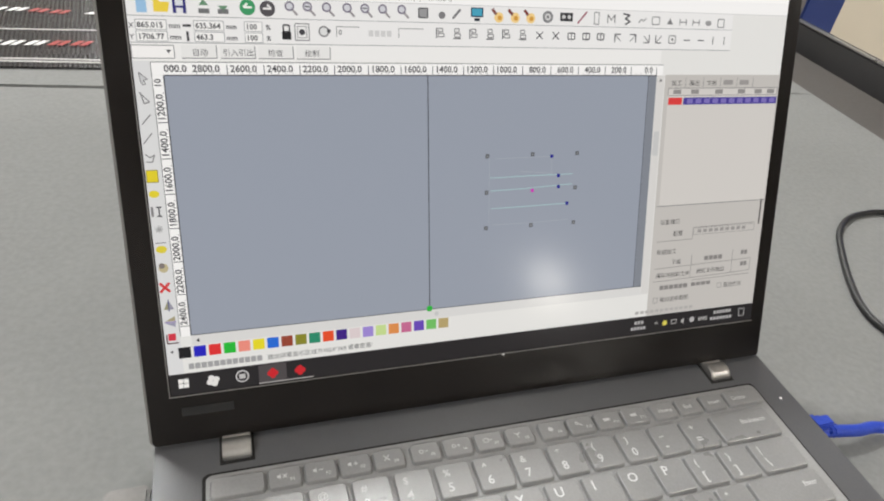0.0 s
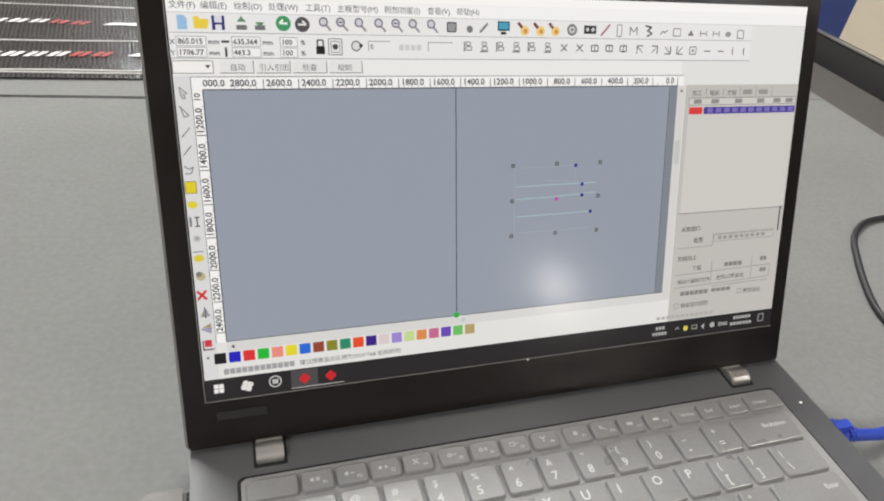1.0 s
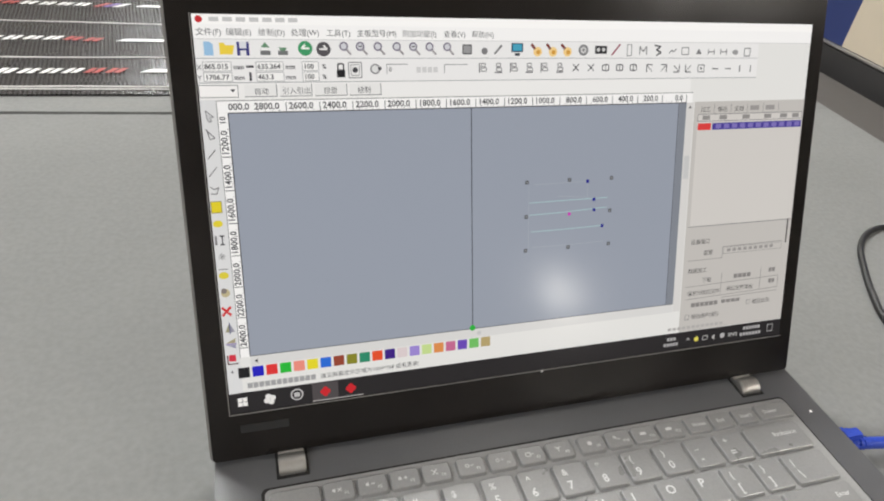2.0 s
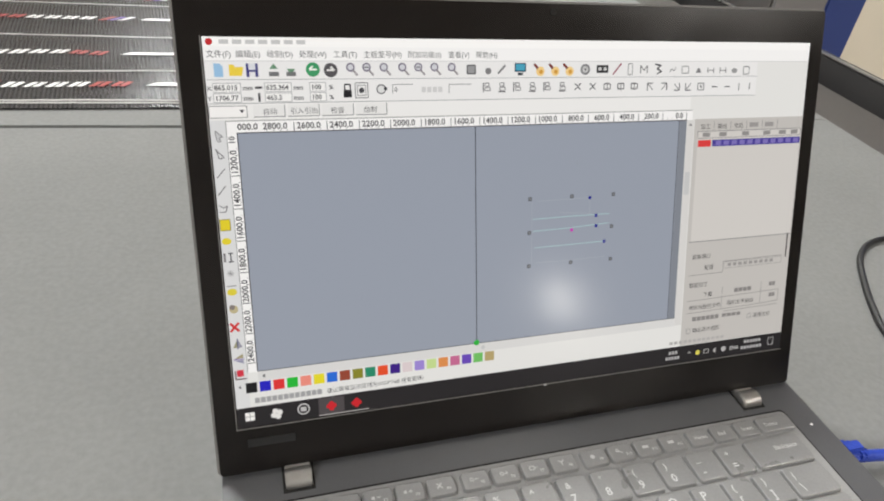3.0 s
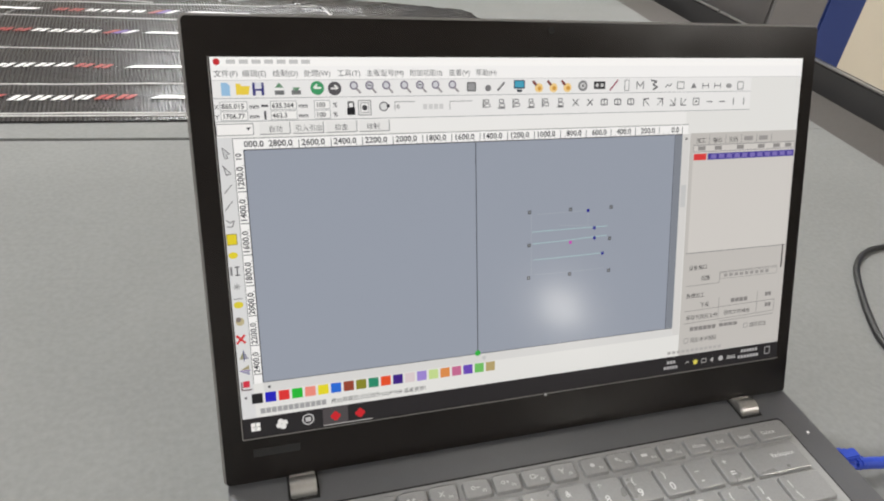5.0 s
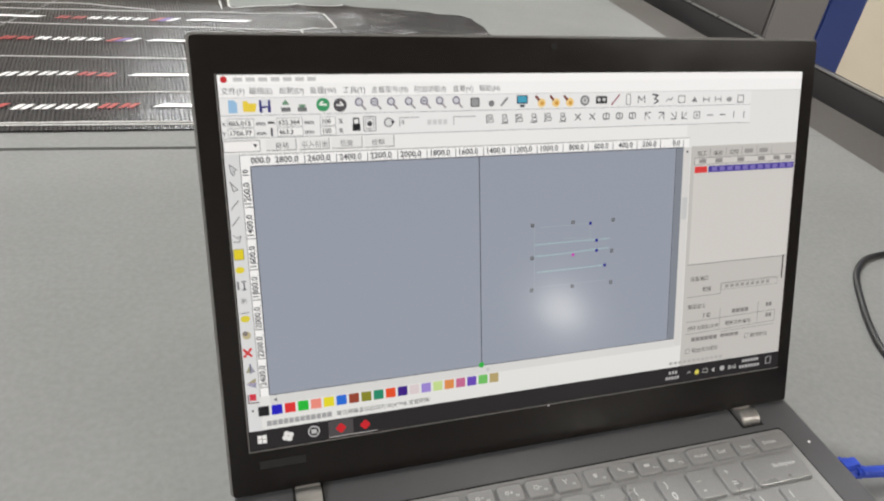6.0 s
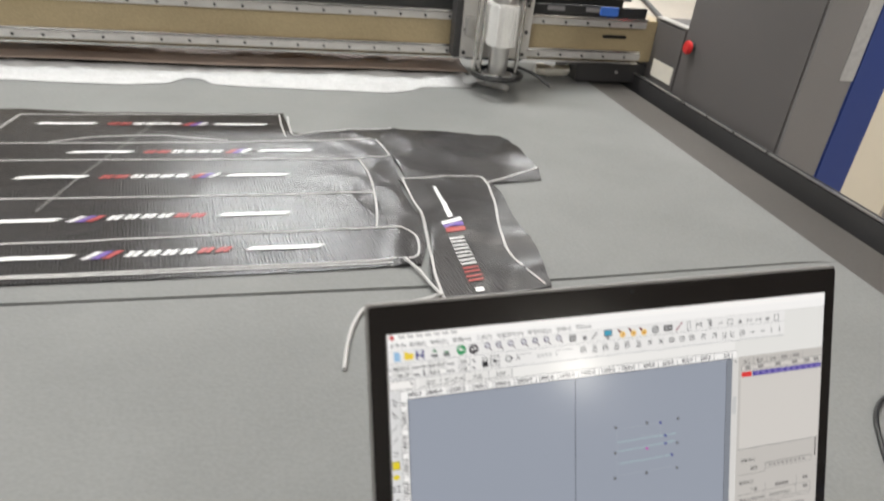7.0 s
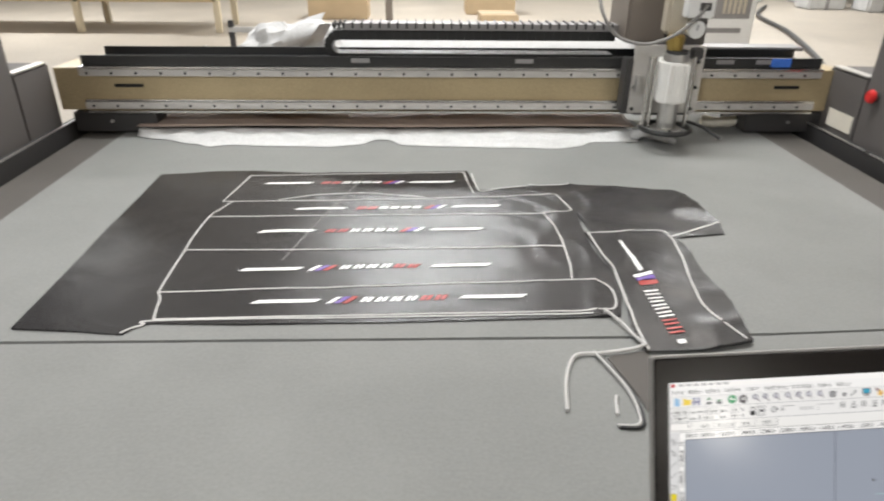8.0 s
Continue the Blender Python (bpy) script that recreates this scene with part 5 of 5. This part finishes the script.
AX = pose(LX, LY, 0, 0, 0, LR)
bm = box((BX1 + 0.0010, -0.0615, 0.0045), (BX1 + 0.0125, -0.0475, 0.0180), 0.0026, 3)
for k in range(4):
    box((BX1 + 0.0126 + 0.0034 * k, -0.0598 - 0.0004 * k, 0.0070 + 0.0003 * k), (BX1 + 0.0154 + 0.0034 * k, -0.0502 - 0.0016 * k, 0.0155 - 0.0009 * k), 0.0012, bm=bm)
box((BX1 + 0.0020, -0.0580, 0.0176), (BX1 + 0.0140, -0.0515, 0.0200), 0.0008, bm=bm)
bm.transform(AX)
part("plug", local(bm, 0.36, 0.345), M["blue_cable"], net, "blue moulded plug boot")
part("cord", local(tube([(AX @ Vector((BX1 + 0.014, -0.0565, 0.0110)))[:], (AX @ Vector((BX1 + 0.034, -0.0588, 0.0095)))[:], (AX @ Vector((BX1 + 0.065, -0.062, 0.006)))[:], (0.48, 0.30, 0.0036), (0.60, 0.23, 0.0036), (0.68, 0.05, 0.0036)], 0.0034, 12, 8), 0.36, 0.345), M["blue_cable"], net, "", True)
blk = thing("black_cable", "thin black cable lying in a bend on the felt", "cable", at=(0.5, 0.5, 0))
part("cord", local(tube([(0.70, 0.48, 0.0026), (0.65, 0.535, 0.0026), (0.60, 0.556, 0.0026), (0.572, 0.556, 0.0026), (0.548, 0.548, 0.0026), (0.524, 0.529, 0.0026), (0.504, 0.502, 0.0026), (0.484, 0.470, 0.0026), (0.470, 0.440, 0.0026), (0.470, 0.415, 0.0026), (0.49, 0.38, 0.0026), (0.55, 0.30, 0.0026), (0.60, 0.12, 0.0026)], 0.0025, 10, 8), 0.5, 0.5), M["black_plastic"], blk, "", True)

# ---- beyond the table ----
screen_row = thing("partition", "beige and dark blue upright panels standing on the floor", "partition", at=(2.6, 2.8, FLOOR))


def panel(name, y0, y1, x, material, label, top=2.3):
    part(name, box((x, y0 - 2.8, 0), (x + 0.05, y1 - 2.8, top), 0.006), material, screen_row, label)


panel("beige_panel", 2.34, 3.30, 0.0, M["beige_panel"], "beige panel")
panel("blue_panel", 1.2, 2.337, 0.03, M["blue_panel"], "dark blue panel")

white = thing("white_machine", "white metal machine with a dark vented front standing on the floor", "machine", at=(3.2, 7.6, FLOOR))
part("body", box((-0.32, -0.1, 0.0), (0.32, 0.5, 1.6), 0.02), M["white_plastic"], white)
part("front_panel", box((-0.24, -0.106, 0.42), (0.25, -0.1005, 0.74), 0.003), M["grey_panel"], white, "grey recessed panel")
for k in range(5):
    part("vent_slat", box((-0.06 + 0.055 * k, -0.114, 0.47), (-0.03 + 0.055 * k, -0.107, 0.68), 0.002), M["beige_panel"], white)
part("dark_band", box((-0.32, -0.107, 0.27), (0.18, -0.1005, 0.32), 0.002), M["grey_panel"], white)

stand = thing("upright_stand", "grey upright equipment stand with a dark brace", "stand", at=(2.66, 8.0, FLOOR))
part("panel", box((-0.34, -0.03, 0), (-0.12, 0.05, 1.7), 0.01), M["grey_panel"], stand)
part("pale_post", box((-0.11, -0.02, 0), (-0.02, 0.05, 1.7), 0.01), M["white_metal"], stand)
part("panel", box((-0.01, -0.02, 0), (0.13, 0.04, 1.7), 0.01), M["cabinet"], stand)
bm = box((-0.03, -0.03, -0.62), (0.03, 0.03, 0.62), 0.006)
bm.transform(Matrix.Translation((-0.02, -0.25, 0.3)) @ Matrix.Rotation(radians(-58), 4, "Y"))
part("brace", bm, M["steel_dark"], stand, "dark slanted brace")
part("foot", box((-0.38, -0.3, 0), (0.5, 0.1, 0.03), 0.008), M["steel_dark"], stand)

duct = thing("floor_cable", "dark cable run over the workshop floor", "cable", at=(4.8, 9.0, FLOOR))
part("cord", tube([(-1.0, -2.6, 0.035), (-0.55, -1.6, 0.035), (0.15, 0.4, 0.035), (0.6, 2.2, 0.035), (1.4, 3.6, 0.035)], 0.030, 8, 6), M["steel_dark"], duct, "", True)
for k, (x, y, w, d, h_) in enumerate(((7.2, 12.6, 0.7, 0.5, 0.5), (8.0, 12.2, 0.6, 0.5, 0.75), (7.7, 13.6, 0.9, 0.6, 0.9), (6.3, 13.8, 0.6, 0.5, 0.55))):
    pk = thing("package", "white wrapped package standing on the floor", "package", "packages by the far wall", at=(x, y, FLOOR))
    part("body", box((-w / 2, -d / 2, 0), (w / 2, d / 2, h_), 0.03), M["white_paper"], pk)
    part("strap", box((-0.03, -d / 2 - 0.006, -0.0), (0.03, d / 2 + 0.006, h_ + 0.006), 0.004), M["grey_panel"], pk)
post = thing("post", "brown steel post standing on the workshop floor", "post", at=(-0.6, 10.1, FLOOR))
part("shaft", box((-0.05, -0.05, 0.012), (0.05, 0.05, 3.4), 0.008), M["column"], post)
part("base_plate", box((-0.12, -0.12, 0), (0.12, 0.12, 0.012), 0.003), M["column"], post)
bench = thing("work_bench", "long cream work bench at the back of the workshop", "bench", at=(-4.3, 9.6, FLOOR))
part("top", box((-2.2, -0.5, 0.50), (1.6, 0.5, 0.56), 0.01), M["cream"], bench)
for x in (-2.1, -0.3, 1.5):
    for y in (-0.42, 0.42):
        part("leg", box((x - 0.04, y - 0.04, 0), (x + 0.04, y + 0.04, 0.4995), 0.005), M["cream"], bench)
part("apron", box((-2.1, -0.46, 0.38), (1.5, -0.43, 0.4995), 0.004), M["carton"], bench)
can = thing("white_canister", "white plastic canister standing on the bench", "canister", at=(-4.35, 9.35, FLOOR + 0.56))
part("body", cyl((0, 0, 0), (0, 0, 0.30), 0.13, 0.12, 24, 0.015), M["white_plastic"], can, "", True)
part("cap", cyl((0, 0, 0.3005), (0, 0, 0.34), 0.05, segs=16, bevel=0.006), M["cream"], can)
tub = thing("yellow_tub", "shallow yellow tub resting on the bench", "tub", at=(-3.3, 9.45, FLOOR + 0.56))
part("body", cyl((0, 0, 0), (0, 0, 0.16), 0.42, 0.52, 32, 0.02), M["carton"], tub, "", True)
for x, y, w, h_ in ((-1.4, 10.9, 0.9, 0.35), (1.0, 11.6, 0.8, 0.5), (0.9, 9.4, 0.5, 0.25)):
    bx = thing("carton", "tan cardboard carton on the workshop floor", "carton", "cartons at the back", at=(x, y, FLOOR))
    part("body", box((-w / 2, -0.3, 0), (w / 2, 0.3, h_), 0.01), M["carton"], bx)
    part("tape_strip", box((-w / 2 - 0.002, -0.03, h_ - 0.08), (w / 2 + 0.002, 0.03, h_ + 0.002), 0.001), M["cream"], bx)
